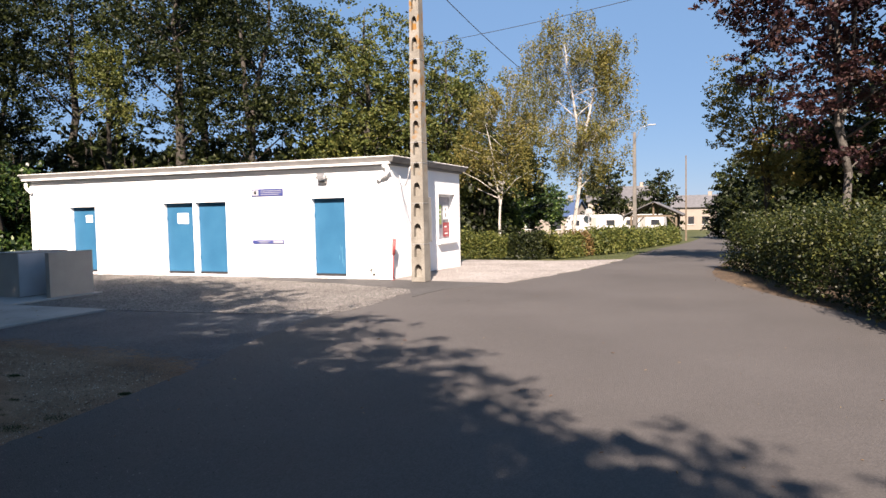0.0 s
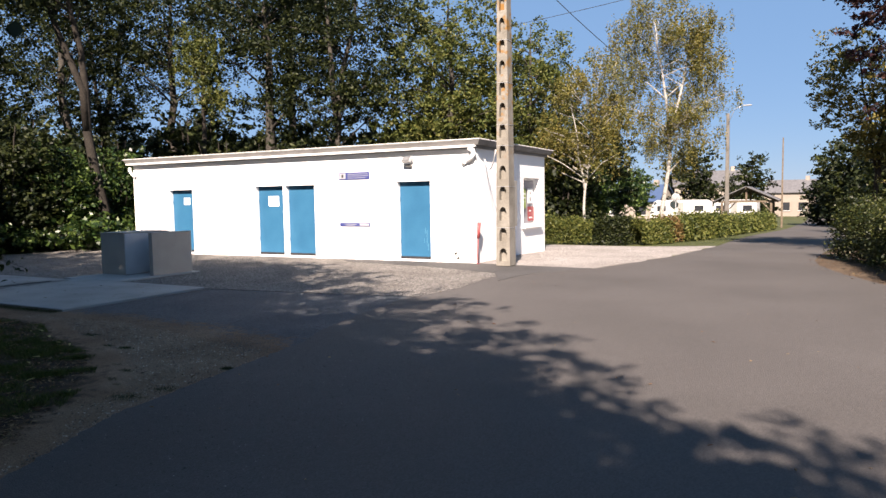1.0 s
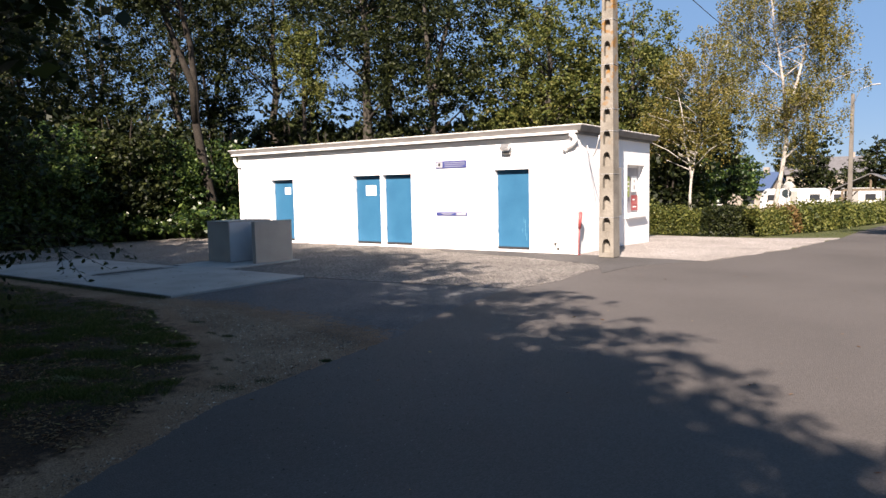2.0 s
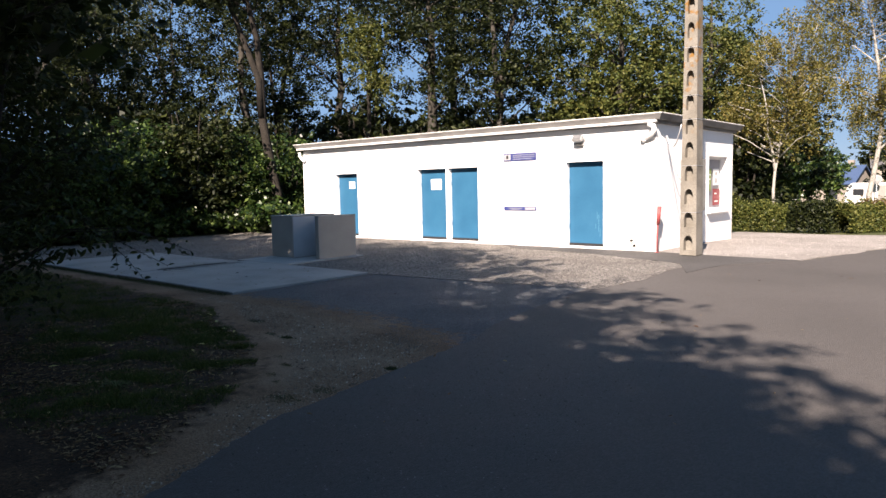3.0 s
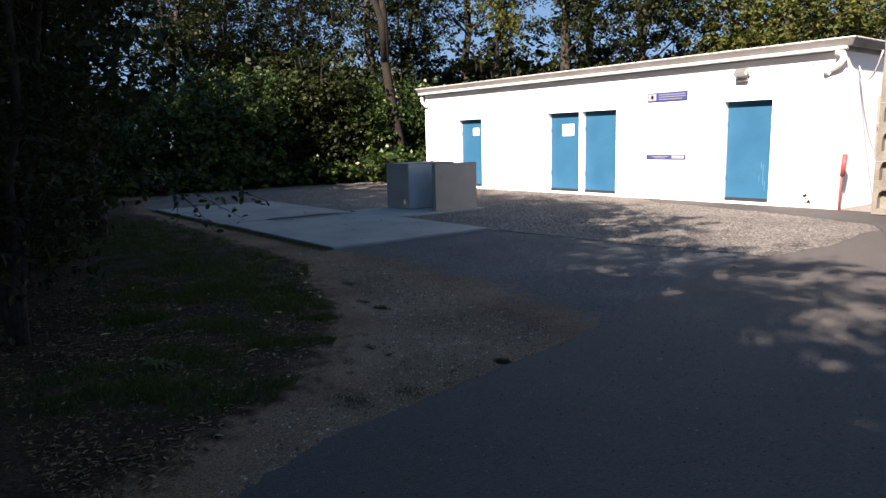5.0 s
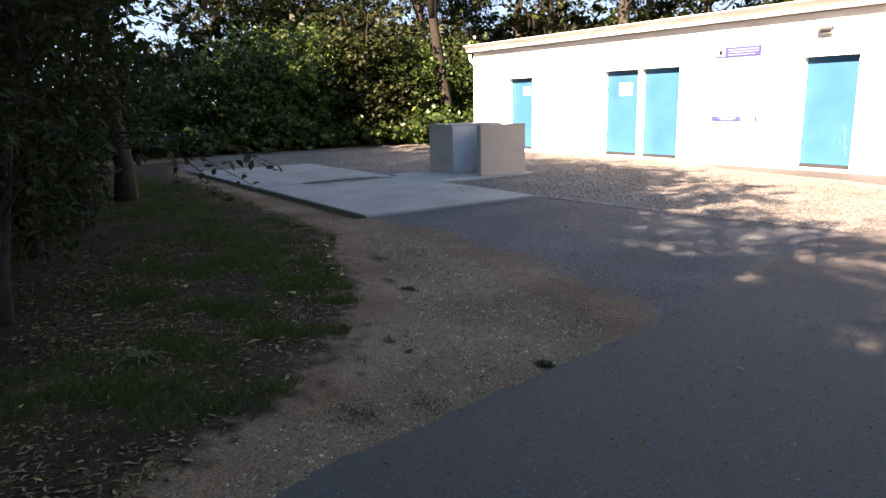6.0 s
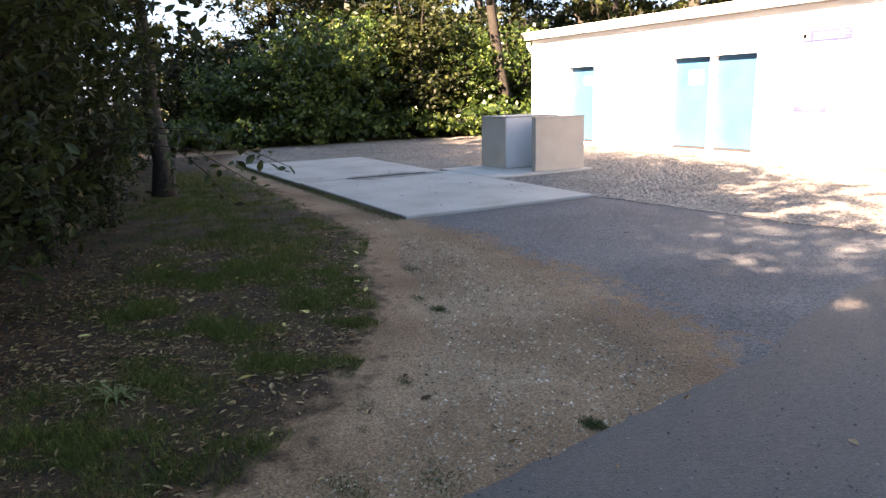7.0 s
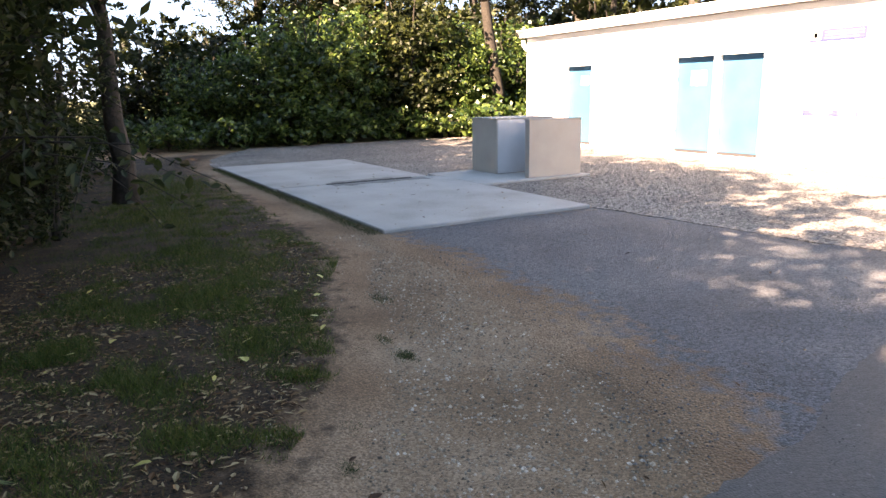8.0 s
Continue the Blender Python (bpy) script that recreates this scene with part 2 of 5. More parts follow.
WEED_LEAF = leaf_material("weed leaves", [(0.06, 0.08, 0.03), (0.1, 0.12, 0.045), (0.13, 0.15, 0.06)], 0.3)
# near-black greens hold the wood's shade, the palest its few sunlit leaves
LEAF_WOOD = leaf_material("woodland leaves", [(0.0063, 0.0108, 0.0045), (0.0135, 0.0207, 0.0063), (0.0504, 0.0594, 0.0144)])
LEAF_WARM = leaf_material("yellowing leaves", [(0.0394, 0.0563, 0.0135), (0.0743, 0.09, 0.0225), (0.1406, 0.135, 0.036)])
LEAF_BRIGHT = leaf_material("fresh green leaves", [(0.011, 0.026, 0.008), (0.033, 0.07, 0.017), (0.12, 0.17, 0.042)], 0.45, 0.36, 0.3, 0.5)
LEAF_BIRCH = leaf_material("birch leaves", [(0.085, 0.09, 0.022), (0.155, 0.142, 0.038), (0.24, 0.185, 0.056)], 0.4)
LEAF_PURPLE = leaf_material("purple leaves", [(0.0155, 0.0078, 0.0098), (0.039, 0.0155, 0.0185), (0.085, 0.046, 0.034)], 0.35)
LEAF_HEDGE = leaf_material("hedge leaves", [(0.0255, 0.0408, 0.0102), (0.085, 0.102, 0.0238), (0.187, 0.1827, 0.051)], 0.4)
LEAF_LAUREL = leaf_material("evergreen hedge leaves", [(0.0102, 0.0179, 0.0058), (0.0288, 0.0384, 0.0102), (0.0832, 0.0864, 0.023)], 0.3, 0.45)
# dark leaf copy: the shade beside the path is put into its colour
LEAF_SHADED = leaf_material("shaded shrub leaves", [(0.0087, 0.0149, 0.005), (0.0186, 0.0279, 0.0081), (0.0434, 0.0558, 0.0149)], 0.45)
LEAF_RUST = leaf_material("rusty leaves", [(0.08, 0.05, 0.02), (0.14, 0.08, 0.03), (0.16, 0.12, 0.04)])


def pole_material():
    """Old concrete with orange lichen."""
    m = material("lichened concrete", [(0.1, 0.089, 0.073), (0.17, 0.156, 0.133), (0.25, 0.232, 0.203)], 2.5, 0.9, bump=0.5, fine=45, fine_mix=0.45)
    n, l = m.node_tree.nodes, m.node_tree.links
    b = n["Principled BSDF"]
    old = b.inputs["Base Color"].links[0].from_socket
    geo = n.new("ShaderNodeNewGeometry")
    spots = n.new("ShaderNodeTexNoise")
    spots.inputs["Scale"].default_value, spots.inputs["Detail"].default_value = 4.5, 9.0
    l.new(geo.outputs["Position"], spots.inputs["Vector"])
    mr = n.new("ShaderNodeMapRange")
    mr.inputs[1].default_value, mr.inputs[2].default_value = 0.54, 0.64
    l.new(spots.outputs["Fac"], mr.inputs[0])
    hgt = n.new("ShaderNodeSeparateXYZ")
    l.new(geo.outputs["Position"], hgt.inputs[0])
    up = n.new("ShaderNodeMapRange")
    up.inputs[1].default_value, up.inputs[2].default_value = 2.2, 4.2
    l.new(hgt.outputs[2], up.inputs[0])
    mul = n.new("ShaderNodeMath")
    mul.operation = "MULTIPLY"
    l.new(mr.outputs[0], mul.inputs[0])
    l.new(up.outputs[0], mul.inputs[1])
    mx = n.new("ShaderNodeMix")
    mx.data_type = "RGBA"
    l.new(mul.outputs[0], mx.inputs[0])
    l.new(old, mx.inputs[6])
    mx.inputs[7].default_value = (0.2, 0.105, 0.03, 1)
    l.new(mx.outputs[2], b.inputs["Base Color"])
    return m


POLE_CONC = pole_material()
POLE_PLAIN = material("plain grey concrete", [(0.0738, 0.0672, 0.0599), (0.123, 0.1132, 0.1017), (0.164, 0.1525, 0.1378)], 2.0, 0.9, bump=0.4, fine=40, fine_mix=0.45)


# ---- building helpers ----
def thing(name, label, category, at=(0, 0, 0), group="", kind=""):
    ob = new(name)
    ob.empty_display_size = 0.2
    ob.location = at
    return tagged(ob, label, category, group, kind)


def mesh_object(name, bm, mat):
    me = bpy.data.meshes.new(name)
    bm.to_mesh(me)
    bm.free()
    me.materials.append(mat)
    return new(name, me)


def part(name, bm, mat, parent, label=""):
    ob = mesh_object(name, bm, mat)
    if parent:
        ob.parent = parent
    if label:
        ob["label"] = label
    return ob


def box(bm, lo, hi, bevel=0.0, m=None):
    """An axis-aligned block with worn edges."""
    lo, hi = Vector(lo), Vector(hi)
    r = bmesh.ops.create_cube(bm, size=1.0, matrix=Matrix.LocRotScale((lo + hi) / 2, None, hi - lo))
    vs = r["verts"]
    if bevel:
        es = list({e for v in vs for e in v.link_edges})
        g = bmesh.ops.bevel(bm, geom=es, offset=bevel, segments=1, affect="EDGES", clamp_overlap=True)
        vs = [v for v in g["verts"]]
    if m is not None:
        bmesh.ops.transform(bm, matrix=m, verts=list(set(vs)))
    return vs


def pierced(bm, axis, lo, hi, holes):
    """A wall as one closed mesh. axis: the one it runs along (0 or 1); holes: (from, to, z0, z1), none touching the wall's border but at the foot."""
    us = sorted({lo[axis], hi[axis], *[h[0] for h in holes], *[h[1] for h in holes]})
    zs = sorted({lo[2], hi[2], *[h[2] for h in holes], *[h[3] for h in holes]})
    other = 1 - axis

    def solid(i, j):
        if not (0 <= i < len(us) - 1 and 0 <= j < len(zs) - 1):
            return False
        u, z = (us[i] + us[i + 1]) / 2, (zs[j] + zs[j + 1]) / 2
        return not any(h[0] < u < h[1] and h[2] < z < h[3] for h in holes)
    seen = {}

    def v(i, j, side):
        if (i, j, side) not in seen:
            p = [0, 0, zs[j]]
            p[axis], p[other] = us[i], (lo, hi)[side][other]
            seen[i, j, side] = bm.verts.new(p)
        return seen[i, j, side]
    for i in range(len(us) - 1):
        for j in range(len(zs) - 1):
            if not solid(i, j):
                continue
            for side in (0, 1):
                bm.faces.new((v(i, j, side), v(i + 1, j, side), v(i + 1, j + 1, side), v(i, j + 1, side)))
            for a, c, (di, dj) in (((i, j), (i + 1, j), (0, -1)), ((i, j + 1), (i + 1, j + 1), (0, 1)), ((i, j), (i, j + 1), (-1, 0)), ((i + 1, j), (i + 1, j + 1), (1, 0))):
                if not solid(i + di, j + dj):
                    bm.faces.new((v(*a, 0), v(*c, 0), v(*c, 1), v(*a, 1)))
    bmesh.ops.recalc_face_normals(bm, faces=bm.faces[:])


def boxed(name, lo, hi, mat, parent, bevel=0.004, label="", m=None):
    bm = bmesh.new()
    box(bm, lo, hi, bevel, m)
    return part(name, bm, mat, parent, label)


def tube(bm, pts, radii, sides=7):
    """A tapered tube along points, closed at both ends."""
    pts = [Vector(p) for p in pts]
    if not hasattr(radii, "__len__"):
        radii = [radii] * len(pts)
    rings = []
    for i, (p, r) in enumerate(zip(pts, radii)):
        d = (pts[min(i + 1, len(pts) - 1)] - pts[max(i - 1, 0)]).normalized()
        a = d.orthogonal() if i == 0 else (side - d * side.dot(d))
        side = a.normalized()
        other = d.cross(side)
        rings.append([bm.verts.new(p + side * (r * math.cos(2 * math.pi * k / sides)) + other * (r * math.sin(2 * math.pi * k / sides))) for k in range(sides)])
    for a, b in zip(rings, rings[1:]):
        for k in range(sides):
            f = bm.faces.new((a[k], a[(k + 1) % sides], b[(k + 1) % sides], b[k]))
            f.smooth = True
    bm.faces.new(rings[0][::-1])
    bm.faces.new(rings[-1])


def tubed(name, pts, radii, mat, parent, sides=7, label=""):
    bm = bmesh.new()
    tube(bm, pts, radii, sides)
    return part(name, bm, mat, parent, label)


def quads(name, verts, per, mat):
    """A mesh of many separate faces with `per` corners each, from an array."""
    verts = np.asarray(verts, np.float32).reshape(-1, 3)
    count = len(verts) // per
    me = bpy.data.meshes.new(name)
    me.vertices.add(len(verts))
    me.vertices.foreach_set("co", verts.ravel())
    me.loops.add(len(verts))
    me.loops.foreach_set("vertex_index", np.arange(len(verts), dtype=np.int32))
    me.polygons.add(count)
    me.polygons.foreach_set("loop_start", np.arange(0, len(verts), per, dtype=np.int32))
    me.polygons.foreach_set("loop_total", np.full(count, per, np.int32))
    me.update(calc_edges=True)
    me.materials.append(mat)
    return new(name, me)


def unit(rng, n):
    v = rng.normal(size=(n, 3))
    return v / np.linalg.norm(v, axis=1)[:, None]


def leaves_at(rng, centres, size, droop=0.0, long=1.7):
    """Leaf quads (pointed, a little folded in the orientation's spread) about given centres."""
    n = len(centres)
    nrm = unit(rng, n)
    nrm[:, 2] = np.abs(nrm[:, 2]) + 0.25
    u = unit(rng, n)
    if droop:
        u[:, 2] -= droop
    u -= nrm * (u * nrm).sum(1)[:, None] / (nrm * nrm).sum(1)[:, None]
    u /= np.linalg.norm(u, axis=1)[:, None]
    v = np.cross(nrm, u)
    v /= np.linalg.norm(v, axis=1)[:, None]
    s = (size * rng.uniform(0.6, 1.3, n))[:, None]
    u, v = u * s * long * 0.5, v * s * 0.5
    c = np.asarray(centres)
    return np.stack([c - u, c + v - u * 0.1, c + u, c - v - u * 0.1], 1).reshape(-1, 3)


def folded_at(rng, centres, size, long=1.9):
    """Pointed leaves folded along their midrib: six corners, two faces each."""
    c = np.asarray(centres)
    n = len(c)
    nrm = unit(rng, n)
    nrm[:, 2] = np.abs(nrm[:, 2]) + 0.3
    u = unit(rng, n)
    u[:, 2] -= 0.4
    u -= nrm * (u * nrm).sum(1)[:, None] / (nrm * nrm).sum(1)[:, None]
    u /= np.linalg.norm(u, axis=1)[:, None]
    nrm /= np.linalg.norm(nrm, axis=1)[:, None]
    v = np.cross(nrm, u)
    s = (size * rng.uniform(0.55, 1.3, n))[:, None]
    u, v, up = u * s * long * 0.5, v * s * 0.5, nrm * s * rng.uniform(0.05, 0.25, n)[:, None]
    base, tip = c - u, c + u
    return np.stack([base, c - 0.35 * u + v * 0.9 + up, c + 0.4 * u + v * 0.7 + up, tip, base, tip, c + 0.4 * u - v * 0.7 + up, c - 0.35 * u - v * 0.9 + up], 1).reshape(-1, 3)


def fall(y):
    """The ground's height: level round the yard, sinking gently towards the far end."""
    return -0.024 * min(max(y - 20.0, 0.0), 90.0)


def rough_edge(pts, rng, jitter=0.05, step=0.35):
    out = []
    for (x0, y0), (x1, y1) in zip(pts, pts[1:] + pts[:1]):
        n = max(1, int(min(math.hypot(x1 - x0, y1 - y0) / step, 40)))
        for k in range(n):
            f = k / n
            j = jitter if k else jitter * 0.4
            out.append((x0 + (x1 - x0) * f + rng.uniform(-j, j), y0 + (y1 - y0) * f + rng.uniform(-j, j)))
    return out


def sheet(name, pts, lift, mat, label, category, jitter=0.05, step=0.35, thick=0.05, seed=1):
    """A patch of ground cover with an uneven border, lying on the ground."""
    rng = random.Random(seed)
    bm = bmesh.new()
    vs = [bm.verts.new((x, y, 0)) for x, y in (rough_edge(pts, rng, jitter, step) if jitter else pts)]
    es = [bm.edges.new((a, b)) for a, b in zip(vs, vs[1:] + vs[:1])]
    bmesh.ops.triangle_fill(bm, edges=es, use_beauty=True)
    top = max(p[1] for p in pts)
    for y in [20] + list(range(24, int(min(top, 110)), 6)):
        if min(p[1] for p in pts) < y < top:
            bmesh.ops.bisect_plane(bm, geom=bm.verts[:] + bm.edges[:] + bm.faces[:], plane_co=(0, y, 0), plane_no=(0, 1, 0))
    for v in bm.verts:
        v.co.z = fall(v.co.y) + lift
    bmesh.ops.recalc_face_normals(bm, faces=bm.faces[:])
    if bm.faces and sum(f.normal.z for f in bm.faces) < 0:
        bmesh.ops.reverse_faces(bm, faces=bm.faces[:])
    rim = [e for e in bm.edges if e.is_boundary]
    g = bmesh.ops.extrude_edge_only(bm, edges=rim)
    for v in g["geom"]:
        if isinstance(v, bmesh.types.BMVert):
            v.co.z -= thick
    return tagged(mesh_object(name, bm, mat), label, category, kind="structure")


# ---- ground ----
def ground():
    xs = sorted(set([-900, -500, -250, -120, -70] + list(range(-50, 51, 10)) + [70, 120, 250, 500, 900]))
    ys = sorted(set([-900, -400, -150, -60, -20, 0, 10, 20] + list(range(25, 111, 10)) + [110, 150, 250, 500, 900]))
    bm = bmesh.new()
    grid = [[bm.verts.new((x, y, fall(y) - 0.012)) for x in xs] for y in ys]
    for j in range(len(ys) - 1):
        for i in range(len(xs) - 1):
            bm.faces.new((grid[j][i], grid[j][i + 1], grid[j + 1][i + 1], grid[j + 1][i]))
    tagged(mesh_object("ground", bm, LAWN), "grassy ground reaching to the horizon", "ground", kind="structure")


ground()
ROAD_PTS = [(-4.53, 5.83), (-4.61, 6.29), (-4.72, 7.0), (-4.82, 7.8), (-5.12, 8.6), (-5.3, 9.5), (-5.6, 11.7), (-5.8, 12.6), (-6.2, 14.0), (-6.2, 15.8), (-5.5, 17.0), (-3.86, 17.2), (-2.9, 20.8), (-2.4, 28), (-2.35, 34), (-2.1, 40),
            (-0.9, 55), (0.1, 86), (0.6, 128), (5.0, 128), (3.7, 86), (2.6, 55), (2.1, 40), (1.6, 31), (1.0, 26), (0.75, 23), (0.64, 21.2), (0.72, 19.6), (1.12, 17.9), (1.65, 16.3), (2.5, 14.2), (3.2, 12.3), (5.0, 9.0), (9.0, 6.2), (30, 0.5), (30, -5.5), (12, -0.2), (6, 0.9), (1.6, 0.2), (-1.5, 0.8), (-2.8, 2.0), (-3.7, 3.4), (-4.42, 5.0)]
road = sheet("road", ROAD_PTS, 0.006, ASPHALT, "sun-bleached grey asphalt camp road with worn edges", "road", 0.018, 0.07, seed=3)
yard = sheet("gravel_yard", [(-5.5, 11.66), (-5.33, 12.62), (-5.4, 14.9), (-5.7, 15.5), (-8.0, 16.3), (-10.6, 16.75), (-11.4, 17.4), (-20.4, 17.4), (-23.4, 18.5), (-23.6, 10.2), (-20.5, 8.4), (-18.1, 8.0), (-18.05, 10.85), (-13.9, 10.9), (-12.3, 11.02), (-9.75, 11.06), (-7.7, 11.3)],
             0.010, GRAVEL, "coarse grey gravel yard in front of the building", "gravel", 0.06, 0.3, seed=5)
footpath = sheet("footpath", [(-5.05, 14.2), (-4.9, 15.6), (-3.95, 17.15), (-6.0, 17.3), (-7.3, 17.42), (-11.4, 17.42), (-10.6, 16.77), (-8.0, 16.32), (-5.7, 15.52), (-5.35, 14.9)], 0.014, PATH_TAR,
                 "narrow asphalt strip along the building's foot", "footpath", 0.03, 0.3, seed=6)
sheet("gravel_patch", [(-6.0, 17.32), (-3.9, 17.2), (-2.95, 20.8), (-2.45, 28), (-3.6, 27.2), (-5.0, 26.6), (-8.6, 26.8), (-10.5, 26.6), (-10.5, 23.2), (-7.34, 23.1), (-7.34, 17.44)], 0.009, GRAVEL_PALE,
                    "pale fine gravel beside the building", "gravel", 0.1, 0.4, seed=7)
dirt = sheet("dirt_path", [(-4.1, 6.29), (-4.2, 7.02), (-4.0, 9.0), (-4.5, 12.2), (-9.6, 11.6), (-10.4, 9.2), (-11.0, 9.0), (-18.4, 9.0), (-22.5, 9.9), (-26, 8), (-26, -4), (-2.6, -4), (-2.4, 2.0), (-2.7, 4.0), (-3.4, 5.0), (-4.0, 5.83)], -0.006, DIRT,
             "sandy dirt path beside the asphalt", "path", 0.05, 0.3, seed=8)

def border_distance(px, py, pts):
    """Distance of each point from a polygon's border, positive inside."""
    d = np.full(len(px), 1e9)
    odd = np.zeros(len(px), bool)
    for (x0, y0), (x1, y1) in zip(pts, pts[1:] + pts[:1]):
        ex, ey = x1 - x0, y1 - y0
        f = np.clip(((px - x0) * ex + (py - y0) * ey) / (ex * ex + ey * ey + 1e-12), 0, 1)
        d = np.minimum(d, np.hypot(px - x0 - f * ex, py - y0 - f * ey))
        if y0 != y1:
            odd ^= ((y0 > py) != (y1 > py)) & (px < (x1 - x0) * (py - y0) / (y1 - y0) + x0)
    return np.where(odd, d, -d)


def blended(name, pts, lift, mat, label, category, step=0.08, soft=0.35, relief=0.006):
    """A finely meshed patch that passes softly into the dirt round it, with a little relief."""
    reach = soft * 1.3
    xs = np.arange(min(p[0] for p in pts) - reach, max(p[0] for p in pts) + reach, step)
    ys = np.arange(min(p[1] for p in pts) - reach, max(p[1] for p in pts) + reach, step)
    gx, gy = [a.ravel() for a in np.meshgrid(xs, ys)]
    d = border_distance(gx, gy, pts)
    keep = d > -reach
    number = np.full(len(gx), -1)
    number[keep] = np.arange(keep.sum())
    q = number.reshape(len(ys), len(xs))
    quad = np.stack([q[:-1, :-1], q[:-1, 1:], q[1:, 1:], q[1:, :-1]], -1).reshape(-1, 4)
    quad = quad[(quad >= 0).all(1)]
    vx, vy, vd = gx[keep], gy[keep], d[keep]
    wave = np.array([noise.noise(Vector((x, y, 2.0)) * 1.1) + 0.5 * noise.noise(Vector((x, y, 5.0)) * 3.5) for x, y in zip(vx, vy)])
    cover = np.clip(0.5 + (vd + 0.16 * wave) / (2 * soft), 0, 1)
    rise = np.clip(cover * 5, 0, 1)
    z = -0.014 + rise * (lift + 0.014 + relief * (wave + 1.2) * np.clip(cover, 0, 1))
    me = bpy.data.meshes.new(name)
    me.from_pydata(np.stack([vx, vy, z], 1).tolist(), [], quad.tolist())
    at = me.attributes.new("cover", "FLOAT", "POINT")
    at.data.foreach_set("value", cover.astype(np.float32))
    for poly in me.polygons:
        poly.use_smooth = True
    me.materials.append(mat)
    return tagged(new(name, me), label, category, kind="structure")


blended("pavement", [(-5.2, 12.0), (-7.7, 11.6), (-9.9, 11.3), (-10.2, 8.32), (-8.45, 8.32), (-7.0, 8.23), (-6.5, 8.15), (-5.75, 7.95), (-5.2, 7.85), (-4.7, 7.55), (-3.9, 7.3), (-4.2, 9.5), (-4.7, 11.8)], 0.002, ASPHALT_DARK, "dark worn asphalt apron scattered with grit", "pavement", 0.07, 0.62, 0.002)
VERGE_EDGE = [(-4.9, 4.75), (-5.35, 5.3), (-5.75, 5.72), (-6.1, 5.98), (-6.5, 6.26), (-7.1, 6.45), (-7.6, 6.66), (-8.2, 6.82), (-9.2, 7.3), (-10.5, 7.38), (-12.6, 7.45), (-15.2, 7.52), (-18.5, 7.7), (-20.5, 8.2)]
blended("verge", [(-3.6, 2.0), (-4.3, 3.5)] + VERGE_EDGE + [(-22, 9.0), (-22, 0), (-4.2, 0)], 0.0, SHADED_SOIL, "shade-darkened earth with thin grass and dead leaves", "verge", 0.08, 0.45, 0.012)


# ---- concrete slab with drain ----
def slab():
    t = thing("concrete_slab", "pale concrete slab with a dark drain groove", "slab")
    boxed("panel", (-13.9, 8.12, -0.05), (-9.86, 11.02, 0.045), CONCRETE, t, 0.012)
    boxed("panel", (-18.0, 8.08, -0.05), (-13.92, 10.86, 0.05), CONCRETE, t, 0.012)
    boxed("panel", (-14.3, 11.04, -0.05), (-12.45, 13.3, 0.042), CONCRETE, t, 0.012)
    boxed("drain", (-13.95, 8.95, 0.046), (-13.86, 10.5, 0.054), DARK, t, 0.003, "dark wet drain groove")
    r = random.Random(8)
    for x0, x1, y0, y1, z in ((-13.82, -13.58, 9.0, 10.7, 0.0455), (-14.15, -13.99, 9.1, 10.2, 0.0505)):
        bm = bmesh.new()
        n = 12
        rim = [(x0 + r.uniform(-0.02, 0.02), y0 + (y1 - y0) * k / n) for k in range(n + 1)] + [(x1 + r.uniform(-0.09, 0.05), y1 - (y1 - y0) * k / n) for k in range(n + 1)]
        f = bm.faces.new([bm.verts.new((x, y, z + 0.003)) for x, y in rim])
        g = bmesh.ops.extrude_face_region(bm, geom=[f])
        bmesh.ops.translate(bm, verts=[v for v in g["geom"] if isinstance(v, bmesh.types.BMVert)], vec=(0, 0, -0.003))
        bmesh.ops.recalc_face_normals(bm, faces=bm.faces[:])
        part("stain", bm, WET, t, "dark damp stain beside the drain")


slab()


def service_point():
    """Low stone-clad enclosure open at the front."""
    t = thing("service_point", "low tan stone enclosure with grey steel niche on the slab", "enclosure", (-13.4, 12.6, 0.04))
    t2 = Matrix.Translation((13.4, -12.6, -0.04))

    def b(name, lo, hi, mat, bevel=0.006, label=""):
        return boxed(name, lo, hi, mat, t, bevel, label, t2)
    b("side_panel", (-14.26, 11.98, 0.04), (-13.44, 13.25, 1.0), STONE)
    b("side_panel", (-12.72, 12.07, 0.04), (-12.6, 13.19, 1.0), STONE)
    b("back_panel", (-13.438, 13.04, 0.04), (-12.722, 13.19, 0.995), STONE)
    b("lining", (-13.439, 12.0, 0.05), (-13.425, 13.03, 0.985), STEEL, 0.002, "brushed steel lining")
    b("coping", (-14.27, 11.97, 1.001), (-13.43, 13.26, 1.016), STONE, 0.004)
    b("coping", (-12.73, 12.06, 1.001), (-12.59, 13.2, 1.016), STONE, 0.004)


service_point()

# ---- the white building ----
X0, X1, Y0, Y1, TOP = -20.0, -7.03, 17.43, 22.6, 2.95
DOORS = [(-18.28, -17.2, 2.1), (-14.5, -13.4, 2.14), (-13.31, -12.22, 2.14), (-9.4, -8.37, 2.16)]


